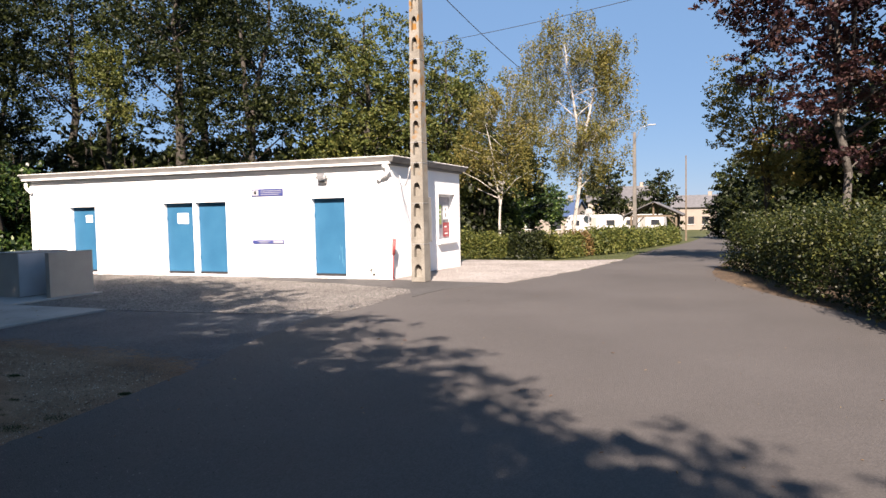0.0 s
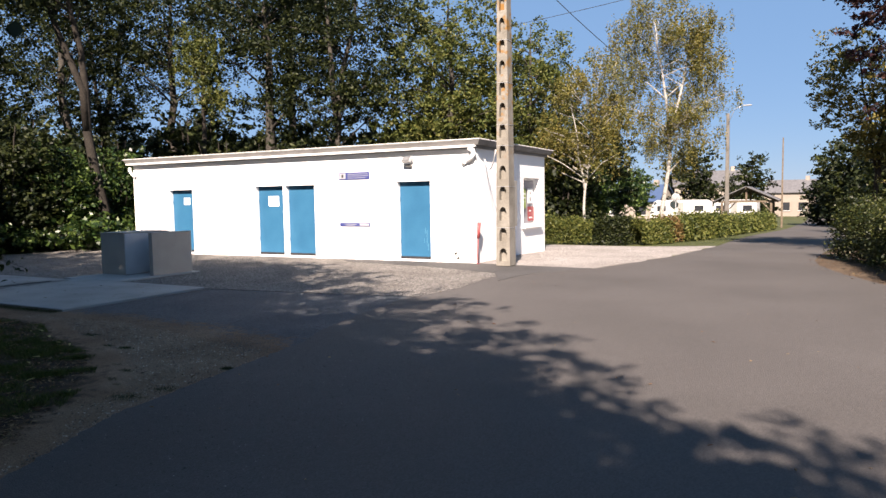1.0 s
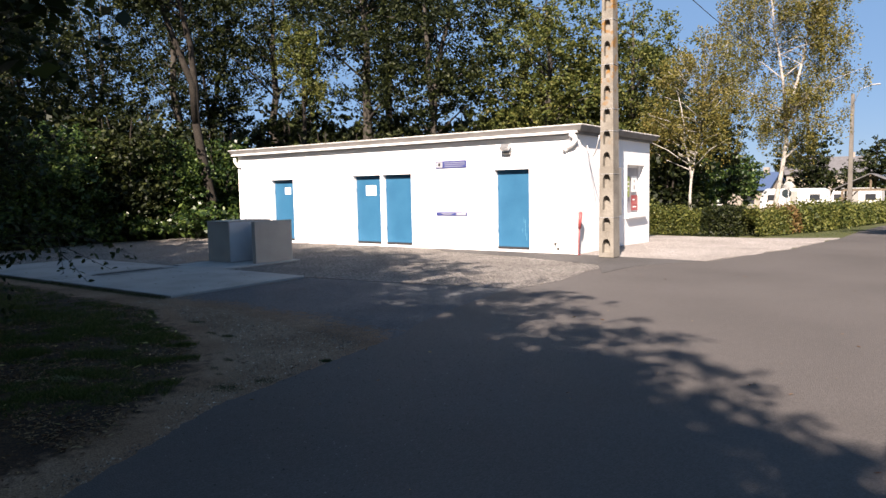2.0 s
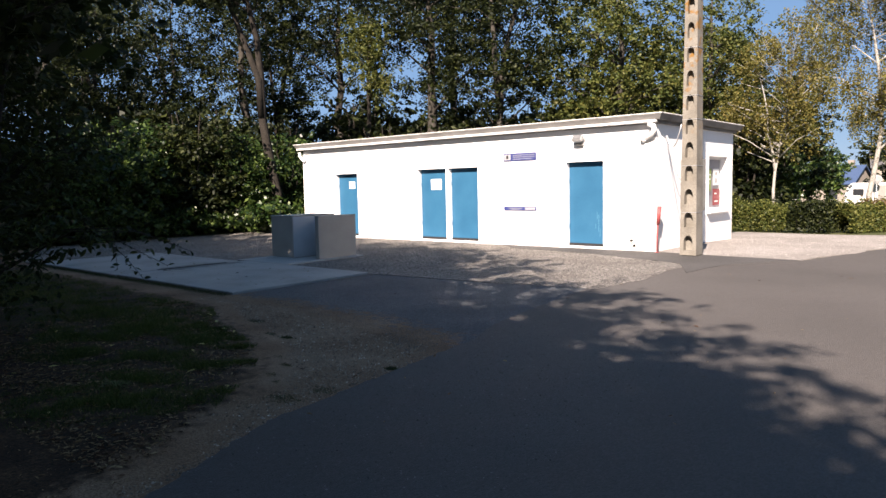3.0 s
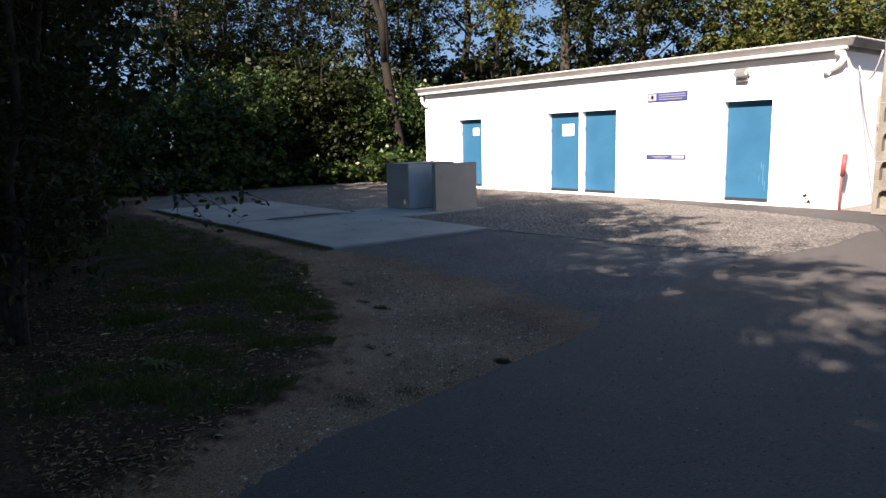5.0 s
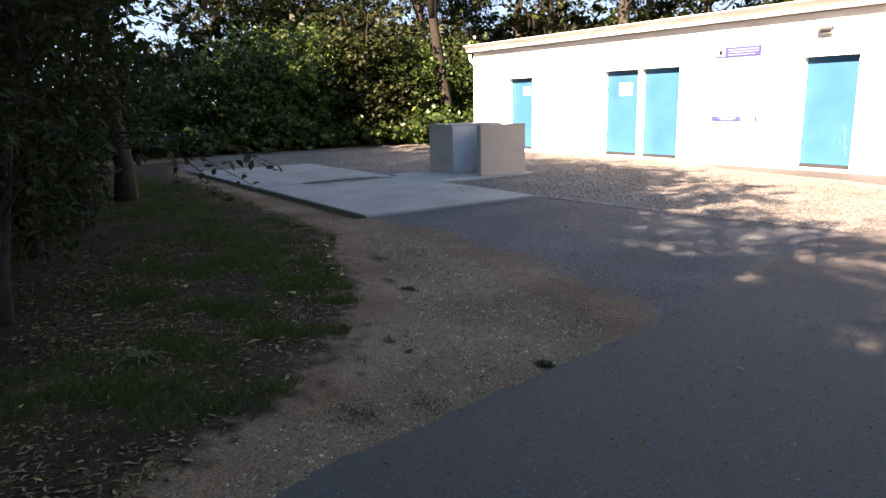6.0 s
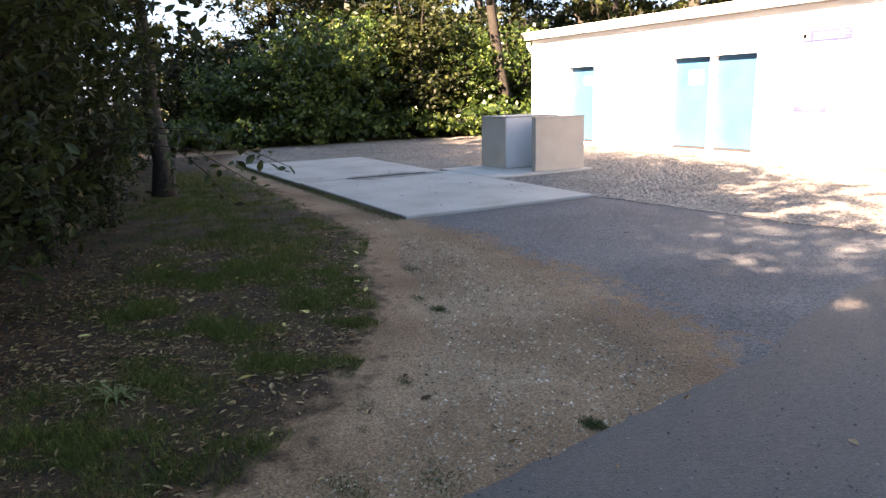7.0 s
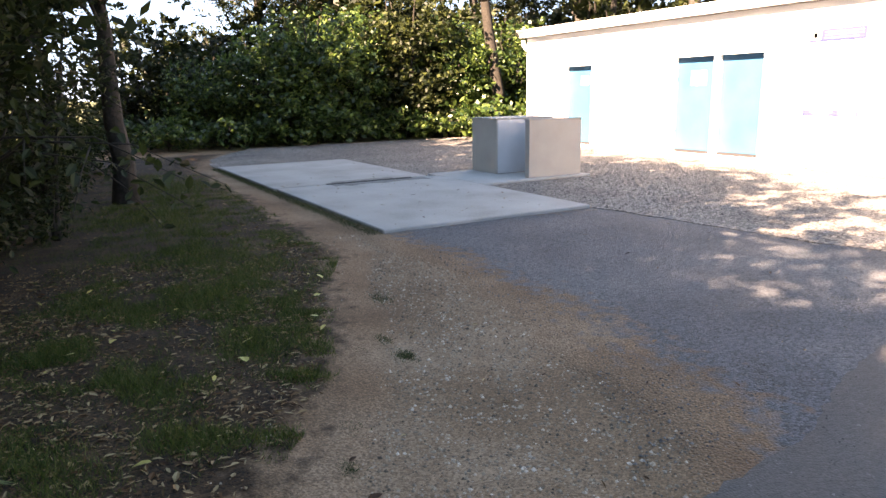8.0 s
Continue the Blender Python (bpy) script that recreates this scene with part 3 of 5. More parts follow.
def building():
    t = thing("toilet_block", "long low white rendered block with flat roof and blue doors", "building", (X0, Y0, 0))
    shift = Matrix.Translation((-X0, -Y0, 0))

    def b(name, blocks, mat, bevel=0.008, label="", parent=t):
        bm = bmesh.new()
        for lo, hi in blocks:
            box(bm, lo, hi, bevel)
        bmesh.ops.transform(bm, matrix=shift, verts=bm.verts[:])
        return part(name, bm, mat, parent, label)
    th = 0.28

    def wall(axis, lo, hi, holes, label=""):
        bm = bmesh.new()
        pierced(bm, axis, lo, hi, holes)
        bmesh.ops.transform(bm, matrix=shift, verts=bm.verts[:])
        part("wall", bm, WHITE, t, label)
    wall(0, (X0, Y0, -0.2), (X1, Y0 + th, TOP), [(a, c, 0.055, h) for a, c, h in DOORS], "white rendered front wall")
    wy0, wy1, wz0, wz1 = 20.69, 22.08, 0.84, 2.26
    wall(1, (X1 - th, Y0 + th, -0.2), (X1, Y1, TOP), [(wy0, wy1, wz0, wz1)])
    b("wall", [((X0, Y0 + th, -0.2), (X0 + th, Y1, TOP))], WHITE, 0.0)
    b("wall", [((X0 + th, Y1 - th, -0.2), (X1 - th, Y1, TOP))], WHITE, 0.0)
    bm = bmesh.new()
    for v in box(bm, (X0 - 0.24, Y0 - 0.21, 3.03), (X1 + 0.2, Y1 + 0.3, 3.15), 0.008):
        if v.co.z < 3.09:
            # the slab's edge slopes back under its lip
            v.co.x += 0.06 if v.co.x < X0 else -0.06
            v.co.y += 0.06 if v.co.y < Y0 else -0.06
    bmesh.ops.transform(bm, matrix=shift, verts=bm.verts[:])
    part("roof", bm, FASCIA, t, "grey weathered concrete roof slab")
    b("roof_covering", [((X0 - 0.26, Y0 - 0.225, 3.151), (X1 + 0.215, Y1 + 0.315, 3.185))], ROOFTOP, 0.012, "weathered speckled roof edge")
    b("soffit", [((X0 - 0.1, Y0 - 0.06, 2.952), (X1 + 0.06, Y1 + 0.1, 3.028))], FASCIA, 0.006)
    b("gutter", [((X0 - 0.12, Y0 - 0.2, 2.972), (X1 + 0.06, Y0 - 0.066, 3.028))], PIPE_WHITE, 0.012, "white plastic gutter")
    for i, (a, c, h) in enumerate(DOORS):
        d = b("door", [((a + 0.004, Y0 + 0.155, 0.125), (c - 0.004, Y0 + 0.19, h - 0.004))], BLUE, 0.004, "blue painted steel door")
        b("threshold", [((a + 0.002, Y0 + 0.14, 0.057), (c - 0.002, Y0 + 0.26, 0.123))], DARK, 0.002, "dark gap under the door", d)
        b("frame", [((a + 0.004, Y0 + 0.192, 0.126), (a + 0.05, Y0 + 0.225, h - 0.01)), ((c - 0.05, Y0 + 0.192, 0.126), (c - 0.004, Y0 + 0.225, h - 0.01)), ((a + 0.052, Y0 + 0.192, h - 0.06), (c - 0.052, Y0 + 0.225, h - 0.01))], LAMP_GREY, 0.002, "", d)
        for u, z0, z1 in ((0.72, 0.5, 0.62), (0.8, 0.42, 0.85), (0.84, 0.3, 0.5), (0.76, 0.75, 0.9)) if i == 3 else ():
            x = a + (c - a) * u
            b("scratch", [((x, Y0 + 0.1525, z0), (x + 0.008, Y0 + 0.1545, z1))], SCRATCH, 0.0, "pale scratch in the paint", d)
        for z in (0.5, 1.65):
            b("hinge", [((a + 0.006, Y0 + 0.137, z), (a + 0.03, Y0 + 0.153, z + 0.09))], BLUE, 0.003, "", d)
    w = b("window", [((X1 - 0.2, wy0 + 0.004, wz0 + 0.004), (X1 - 0.17, wy1 - 0.004, wz1 - 0.004))], SIGN_GREY, 0.003, "closed grey window panel")
    b("window_frame", [((X1 - 0.168, wy0 + 0.004, wz0 + 0.05), (X1 - 0.13, wy0 + 0.06, wz1 - 0.004)), ((X1 - 0.168, wy1 - 0.06, wz0 + 0.05), (X1 - 0.13, wy1 - 0.004, wz1 - 0.004)),
                       ((X1 - 0.168, wy0 + 0.062, wz1 - 0.06), (X1 - 0.13, wy1 - 0.062, wz1 - 0.004)), ((X1 - 0.168, wy0 + 0.004, wz0 + 0.004), (X1 - 0.13, wy1 - 0.004, wz0 + 0.048))], PIPE_WHITE, 0.003, "", w)
    b("window_sill", [((X1 - 0.12, wy0 - 0.1, wz0 - 0.085), (X1 + 0.11, wy1 + 0.08, wz0 - 0.005))], WHITE, 0.008, "", w)
    for y0, y1, z0, z1 in ((wy0 - 0.09, wy0 - 0.004, wz0, wz1 + 0.08), (wy1 + 0.004, wy1 + 0.08, wz0, wz1 + 0.08), (wy0 - 0.002, wy1 + 0.002, wz1 + 0.004, wz1 + 0.08)):
        b("window_surround", [((X1 + 0.001, y0, z0), (X1 + 0.03, y1, z1))], WHITE, 0.004, "", w)


building()


def elbow(name, pts, r, label):
    t = thing(name, label, "pipe", pts[0])
    bm = bmesh.new()
    tube(bm, [Vector(p) - Vector(pts[0]) for p in pts], r, 10)
    part("pipe", bm, PIPE_WHITE, t)
    bm = bmesh.new()
    a, c = Vector(pts[-2]) - Vector(pts[0]), Vector(pts[-1]) - Vector(pts[0])
    d = (c - a).normalized()
    tube(bm, [c - d * 0.06, c + d * 0.02], r * 1.2, 10)
    part("socket", bm, PIPE_WHITE, t)


elbow("gutter_elbow", [(X1 - 0.13, Y0 - 0.13, 2.94), (X1 - 0.02, Y0 - 0.14, 2.9), (X1 + 0.01, Y0 - 0.14, 2.82), (X1 - 0.04, Y0 - 0.12, 2.73), (X1 - 0.16, Y0 - 0.09, 2.67), (X1 - 0.26, Y0 - 0.06, 2.64), (X1 - 0.31, Y0 - 0.04, 2.6)], 0.062, "white plastic gutter elbow under the roof corner")
elbow("gutter_elbow", [(X0 + 0.0, Y0 - 0.13, 2.9), (X0 - 0.0, Y0 - 0.13, 2.78), (X0 + 0.05, Y0 - 0.1, 2.68), (X0 + 0.14, Y0 - 0.05, 2.6)], 0.05, "white plastic gutter elbow at the far roof end")
dp = thing("downpipe", "thin grey downpipe on the white wall", "pipe", (-19.68, Y0 - 0.02, 0))
tubed("pipe", [(0, 0, 0.0), (0, 0, 2.45)], 0.02, LAMP_GREY, dp)


# ---- fixtures and signs on the wall ----
def floodlight():
    t = thing("floodlight", "grey metal floodlight under the roof edge", "floodlight", (-8.98, Y0, 2.72))
    m = pose(0, -0.16, 0, -35)
    boxed("housing", (-0.13, -0.05, -0.08), (0.13, 0.04, 0.09), LAMP_GREY, t, 0.015, "", m)
    boxed("glass", (-0.11, -0.062, -0.06), (0.11, -0.052, 0.07), GLASS_DARK, t, 0.003, "dark glass front", m)
    bm = bmesh.new()
    box(bm, (-0.15, -0.17, 0.0), (-0.135, -0.001, 0.03), 0.002)
    box(bm, (0.135, -0.17, 0.0), (0.15, -0.001, 0.03), 0.002)
    box(bm, (-0.15, -0.012, -0.001), (0.15, -0.002, 0.031), 0.002)
    part("bracket", bm, LAMP_GREY, t)
    boxed("sensor", (-0.1, -0.1, -0.17), (0.1, -0.02, -0.1), GREY_BOX, t, 0.01, "grey sensor box")


floodlight()


def sign(name, lo, hi, mat, label, bars=(), category="sign"):
    """A thin board on the front wall with printed fields and bars: (x0, z0, x1, z1, material)."""
    t = thing(name, label, category, (lo[0], Y0, lo[1]))
    w, h = hi[0] - lo[0], hi[1] - lo[1]
    boxed("board", (0, -0.022, 0), (w, -0.002, h), mat, t, 0.003)
    for x0, z0, x1, z1, mt in bars:
        boxed("print", (x0 * w, -0.0265, z0 * h), (x1 * w, -0.0225, z1 * h), mt, t, 0.0)


sign("sign", (-11.32, 2.255), (-10.28, 2.46), SIGN_BLUE, "blue and white information sign on the wall", [(0.025, 0.12, 0.235, 0.88, SIGN_GREY), (0.1, 0.3, 0.16, 0.7, LAMP_GREY),
     (0.3, 0.69, 0.96, 0.76, SIGN_GREY), (0.3, 0.45, 0.96, 0.52, SIGN_GREY), (0.3, 0.19, 0.88, 0.26, SIGN_GREY)])
sign("sign", (-11.32, 0.94), (-10.28, 1.045), SIGN_BLUE, "narrow blue sign with a white field on the wall", [(0.66, 0.17, 0.97, 0.83, SIGN_GREY), (0.16, 0.52, 0.56, 0.66, SIGN_GREY), (0.22, 0.22, 0.5, 0.34, SIGN_GREY)])


def notice(name, lo, hi, y, label):
    t = thing(name, label, "notice", (lo[0], y, lo[1]))
    boxed("sheet", (0, -0.006, 0), (hi[0] - lo[0], -0.002, hi[1] - lo[1]), PAPER, t, 0.0)


notice("notice", (-14.1, 1.53), (-13.69, 1.84), Y0 + 0.152, "white paper notice on a blue door")
notice("notice", (-17.76, 1.61), (-17.48, 1.84), Y0 + 0.152, "small white paper notice on a blue door")


def side_notice(name, y0, y1, z0, z1, mat, label, bars=()):
    x = X1 - 0.124
    t = thing(name, label, "notice", (x, y0, z0))
    boxed("sheet", (0, 0, 0), (0.004, y1 - y0, z1 - z0), mat, t, 0.0)
    for a, c, d, e, mt in bars:
        boxed("print", (0.0045, a * (y1 - y0), c * (z1 - z0)), (0.008, d * (y1 - y0), e * (z1 - z0)), mt, t, 0.0)


side_notice("notice", 21.4, 21.95, 0.95, 1.4, RED, "red notice with pale fields in the window", [(0.1, 0.4, 0.9, 0.6, RED_PALE), (0.2, 0.66, 0.5, 0.75, PAPER), (0.2, 0.2, 0.7, 0.28, PAPER)])
side_notice("notice", 20.85, 21.25, 1.35, 1.95, GREEN_SIGN, "green notice in the window", [(0.1, 0.7, 0.9, 0.76, PAPER), (0.1, 0.5, 0.9, 0.56, PAPER), (0.1, 0.3, 0.7, 0.36, PAPER)])
side_notice("notice", 21.4, 21.85, 1.5, 1.95, PAPER, "white notice with dark marks in the window", [(0.4, 0.6, 0.6, 0.8, GREY_BOX), (0.4, 0.15, 0.6, 0.42, GREY_BOX)])



def chips():
    """Chipped plaster and small stains on the front wall."""
    r = random.Random(3)
    for x, z, s, n in ((-7.6, 1.75, 0.04, 6), (-7.6, 0.2, 0.06, 12), (-7.62, 2.42, 0.03, 7), (-8.05, 2.68, 0.035, 4), (-7.62, 2.72, 0.03, 4), (-11.05, 0.12, 0.05, 7), (-10.0, 0.06, 0.04, 4), (-10.75, 2.15, 0.01, 2), (-10.8, 1.55, 0.012, 1)):
        t = thing("plaster_chip", "chipped grey patch of plaster on the wall", "chip", (x, Y0, z))
        for k in range(n):
            bm = bmesh.new()
            cx, cz = r.gauss(0, s), r.gauss(0, s * 1.6)
            q = 7
            ring = [(cx + s * r.uniform(0.25, 0.7) * math.cos(6.28 * j / q), cz + s * r.uniform(0.25, 0.9) * math.sin(6.28 * j / q)) for j in range(q)]
            if z + min(p[1] for p in ring) < 0.03 or x + max(p[0] for p in ring) > X1:
                bm.free()
                continue
            f = bm.faces.new([bm.verts.new((a, -0.004, c)) for a, c in ring])
            g = bmesh.ops.extrude_face_region(bm, geom=[f])
            bmesh.ops.translate(bm, verts=[v for v in g["geom"] if isinstance(v, bmesh.types.BMVert)], vec=(0, 0.0035, 0))
            bmesh.ops.recalc_face_normals(bm, faces=bm.faces[:])
            part("chip", bm, CHIP, t)


chips()
rp = thing("marker_post", "thin red marker post with a faded thick top", "post", (-6.94, 17.3, 0.0))
tubed("stake", [(0, 0, 0), (0.0, 0, 0.35), (0.015, 0, 0.68)], 0.018, RED_PALE, rp)
tubed("sleeve", [(0.02, 0, 0.66), (0.05, 0, 1.06)], [0.04, 0.045], RED_PALE, rp, 8, "faded red sleeve")
tubed("foot", [(0, 0, -0.03), (0, 0, 0.02)], [0.08, 0.05], RED, rp, 8)


# ---- the concrete pole ----
def concrete_pole(at, height, w0, w1, d0, d1, label, turn=0):
    """A tapered pole with a column of arched pockets in its broad faces."""
    t = thing("utility_pole", label, "pole", at)
    t.rotation_euler = (0, 0, radians(turn))
    cell = 0.5
    n = int(height / cell)
    bm = bmesh.new()
    hole, outer = [], []
    for k in range(9):
        a = math.pi * k / 8
        hole.append((0.27 * math.cos(a), 0.28 + 0.15 * math.sin(a)))
    hole += [(-0.27, 0.1), (0.27, 0.1)]
    for k in range(9):
        a = math.pi * k / 8
        c, s = math.cos(a), math.sin(a)
        q = 0.5 / max(abs(c), abs(s))
        outer.append((max(-0.5, min(0.5, c * q)), 0.25 + max(0, min(0.25, s * q * 0.5))))
    outer += [(-0.5, 0.0), (0.5, 0.0)]

    def put(x, y, z):
        f = min(1, z / height)
        return bm.verts.new((x * (w0 + (w1 - w0) * f), y * (d0 + (d1 - d0) * f), z))
    for i in range(n):
        z = i * cell
        for side in (-1, 1):
            o = [put(x, 0.5 * side, z + y) for x, y in outer]
            h = [put(x, 0.5 * side, z + y) for x, y in hole]
            deep = [put(x, 0.12 * side, z + y - (0.02 if 0 < j < 8 else 0)) for j, (x, y) in enumerate(hole)]
            for a in range(11):
                c = (a + 1) % 11
                for q in ((o[a], o[c], h[c], h[a]), (h[a], h[c], deep[c], deep[a])):
                    bm.faces.new(q if side < 0 else q[::-1])
            bm.faces.new(deep if side < 0 else deep[::-1])
        for sx in (-0.5, 0.5):
            bm.faces.new([put(sx, -0.5, z), put(sx, 0.5, z), put(sx, 0.5, z + cell), put(sx, -0.5, z + cell)][::1 if sx > 0 else -1])
    bmesh.ops.remove_doubles(bm, verts=bm.verts[:], dist=0.0005)
    bmesh.ops.recalc_face_normals(bm, faces=bm.faces[:])
    part("shaft", bm, POLE_CONC, t)
    for z in (0.92, 1.92, 2.9, 3.4, 4.4, 5.4):
        f = z / height
        w, d = (w0 + (w1 - w0) * f) / 2 + 0.006, (d0 + (d1 - d0) * f) / 2 + 0.006
        boxed("strap", (-w, -d, z), (w, d, z + 0.012), LAMP_GREY, t, 0.0, "thin steel strap")
    return t


concrete_pole((-6.06, 17.06, 0.03), 8.5, 0.36, 0.21, 0.38, 0.24, "tall pierced concrete utility pole spotted with orange lichen")
mb = thing("meter_cabinet", "grey meter cabinet behind the concrete pole", "cabinet", (-6.16, 17.36, 0.0))
boxed("body", (-0.24, -0.09, 0.98), (0.24, 0.11, 2.1), GREY_BOX, mb, 0.01)
boxed("door", (-0.22, 0.111, 1.0), (0.22, 0.125, 2.08), GREY_BOX, mb, 0.004)
boxed("conduit", (-0.03, -0.06, -0.03), (0.03, 0.0, 0.978), GREY_BOX, mb, 0.008)


def cable(name, a, c, sag, r, mat, label, n=14):
    a, c = Vector(a), Vector(c)
    t = thing(name, label, "cable", a)
    pts = [(c - a) * (k / n) - Vector((0, 0, 4 * sag * (k / n) * (1 - k / n))) for k in range(n + 1)]
    tubed("line", pts, r, mat, t, 5)


cable("cable", (X1 + 0.02, 17.95, 2.7), (-6.28, 17.0, 2.85), 0.36, 0.014, PIPE_WHITE, "white cable looping from wall to pole")
cable("cable", (X1 + 0.02, 18.0, 2.5), (-6.3, 17.1, 1.6), 0.12, 0.007, LAMP_GREY, "thin grey cable from wall to pole")
cable("overhead_cable", (-6.1, 17.0, 7.7), (-3.5, 43.0, 6.3), 1.0, 0.012, CABLE, "black overhead cable between two poles", 24)
cable("overhead_cable", (-6.05, 17.0, 5.75), (9.0, 8.0, 5.2), 0.3, 0.006, CABLE, "thin black overhead wire on the pole", 24)


# ---- trees and hedges ----
def grow(name, label, category, at, rng, height, trunk_r, crown, clumps, leaves, size, leaf_mat, bark_mat, lean=(0, 0), bare=0.3, spread=0.9, droop=0.0, forks=1, group="", clump_r=0.8, long=1.7, reach=1.0, fork_at=0.05, wide=0.14, folded=False, limb=0.3, curve=1.0):
    """A tree: a bent tapered trunk with limbs, and a crown of leaf clumps. crown: list of (x, y, z, rx, ry, rz) from the foot."""
    t = thing(name, label, category, at, group)
    bm = bmesh.new()
    stems = []
    for f in range(forks):
        ang = 2 * math.pi * f / max(1, forks) + rng.uniform(0, 1)
        off = 0.0 if forks == 1 else wide * height
        pts, rad = [], []
        for k in range(9):
            q = k / 8
            bend = q ** curve
            pts.append(Vector((lean[0] * bend * height + off * max(0.0, (q - fork_at) / (1 - fork_at)) * math.cos(ang) + rng.uniform(-1, 1) * 0.012 * height * (q > 0.1),
                               lean[1] * bend * height + off * max(0.0, (q - fork_at) / (1 - fork_at)) * math.sin(ang) + rng.uniform(-1, 1) * 0.012 * height * (q > 0.1), q * height * 0.92 - 0.05)))
            rad.append(trunk_r * (1.25 if k == 0 else 1.0) * (1 - q) ** 0.8 * (1 if forks == 1 else 0.75) + 0.012)
        skip = int(fork_at * 8) if f else 0
        if skip:
            pts[:skip + 1] = stems[0][0][:skip + 1]
        tube(bm, pts[skip:], rad[skip:], 8)
        part("trunk", bm, bark_mat, t)
        bm = bmesh.new()
        stems.append((pts, rad))
    vol = np.array([c[3] * c[4] * c[5] for c in crown])
    pick = rng.choice(len(crown), clumps, p=vol / vol.sum())
    u = unit(rng, clumps) * (rng.uniform(0.12, 1.0, clumps) ** 0.45)[:, None]
    cs = np.array([[c[0], c[1], c[2]] for c in crown])[pick] + u * np.array([[c[3], c[4], c[5]] for c in crown])[pick]
    for i in range(0, clumps, max(1, int(clumps / (36 * reach)))):
        pts, rad = stems[i % len(stems)]
        c = Vector(cs[i])
        away = math.hypot(c.x - lean[0] * c.z, c.y - lean[1] * c.z)
        q = min(7.0, max(1.6, (c.z - 0.55 * away) / height * 8.7 + rng.uniform(-0.4, 0.4)))
        k = int(q)
        a = pts[k].lerp(pts[k + 1], q - k)
        mid = a.lerp(c, 0.5) + Vector(rng.uniform(-1, 1, 3)) * 0.1 * away + Vector((0, 0, 0.06 * away))
        r = rad[k] * limb
        tube(bm, [a, a.lerp(mid, 0.55), mid, c], [r, r * 0.8, r * 0.6, 0.008], 4)
    tagged(part("branchwork", bm, bark_mat, t), kind="stuff")
    n = leaves // clumps
    rr = clump_r * rng.uniform(0.55, 1.25, clumps)
    # each clump is a handful of sprays, each spray a tight tuft of leaves
    sprays = max(6, n // 26)
    d = rng.normal(size=(clumps, sprays, 3)) * 0.62
    d[:, :, 2] *= 0.7 + 0.9 * droop
    d = d[np.arange(clumps)[:, None], rng.integers(0, sprays, (clumps, n))]
    tuft = rng.normal(size=(clumps, n, 3)) * np.array([0.2, 0.2, 0.13])
    pos = (cs[:, None, :] + (d + tuft) * rr[:, None, None]).reshape(-1, 3)
    if droop:
        # hanging strands under each clump
        strands = max(2, n // 14)
        top = cs[:, None, :] + rng.normal(size=(clumps, strands, 3)) * (rr * 0.6)[:, None, None]
        drop = rng.uniform(0.25, 1.0, (clumps, strands)) * droop * 1.5
        k = rng.integers(0, strands, (clumps, n))
        row = np.arange(clumps)[:, None]
        along = rng.uniform(0, 1, (clumps, n))
        pos = top[row, k] + rng.normal(size=(clumps, n, 3)) * 0.05
        pos[:, :, 2] -= along * drop[row, k]
        pos = pos.reshape(-1, 3)
    pos = pos[pos[:, 2] > 0.05]
    ob = quads("crown", folded_at(rng, pos, size) if folded else leaves_at(rng, pos, size, droop, long), 4, leaf_mat)
    ob.parent = t
    return t


def hedge(name, label, line, rng, height, width, per_m, size, mat, stem_mat=BARK, category="hedge", uneven=0.2, base=0.05, sprigs=0.15):
    """A clipped or loose hedge along a line of (x, y), leaves densest at its skin, with stems inside."""
    t = thing(name, label, category, (line[0][0], line[0][1], fall(line[0][1])))
    o = np.array([line[0][0], line[0][1], fall(line[0][1])])
    pts, bm = [], bmesh.new()
    for (x0, y0), (x1, y1) in zip(line, line[1:]):
        length = math.hypot(x1 - x0, y1 - y0)
        dx, dy = (x1 - x0) / length, (y1 - y0) / length
        n = int(per_m * length)
        s = rng.uniform(0, length, n)
        wob = np.array([noise.noise(Vector((x0 + dx * a, y0 + dy * a, 1.7)) * 0.9) for a in s])
        wob2 = np.array([noise.noise(Vector((x0 + dx * a, y0 + dy * a, 7.7)) * 2.3) for a in s])
        ang = rng.uniform(-0.25, math.pi + 0.25, n)
        rad = rng.uniform(0.3, 1.0, n) ** 0.35 + rng.normal(size=n) * 0.05 + (rng.uniform(0, 1, n) < sprigs) * rng.uniform(0, 0.22, n)
        ex = np.sign(np.cos(ang)) * np.abs(np.cos(ang)) ** 0.55 * width / 2 * (1 + 0.25 * wob + 0.2 * wob2) * rad
        ez = base + np.abs(np.sin(ang)) ** 0.55 * (height - base) * (1 + uneven * wob + 0.6 * uneven * wob2) * rad
        ez = np.where(np.sin(ang) < 0, base + rng.uniform(0, 0.3, n) * height, ez)
        px, py = x0 + dx * s - dy * ex, y0 + dy * s + dx * ex
        pz = np.array([fall(v) for v in py]) + ez
        pts.append(np.stack([px, py, pz], 1))
        for k in range(int(length / 0.45)):
            a = rng.uniform(0, length)
            f = Vector((x0 + dx * a + rng.uniform(-1, 1) * width * 0.2, y0 + dy * a + rng.uniform(-1, 1) * width * 0.2, 0)) - Vector(o)
            f.z = fall(y0 + dy * a) - 0.03 - o[2]
            w = width * 0.3
            tube(bm, [f, f + Vector((rng.uniform(-w, w) * 0.5, rng.uniform(-w, w) * 0.5, height * 0.45)), f + Vector((rng.uniform(-w, w), rng.uniform(-w, w), height * 0.85))], [0.022, 0.014, 0.004], 5)
    tagged(part("stems", bm, stem_mat, t), kind="stuff")
    ob = quads("foliage", leaves_at(rng, np.concatenate(pts) - o, size), 4, mat)
    ob.parent = t
    return t


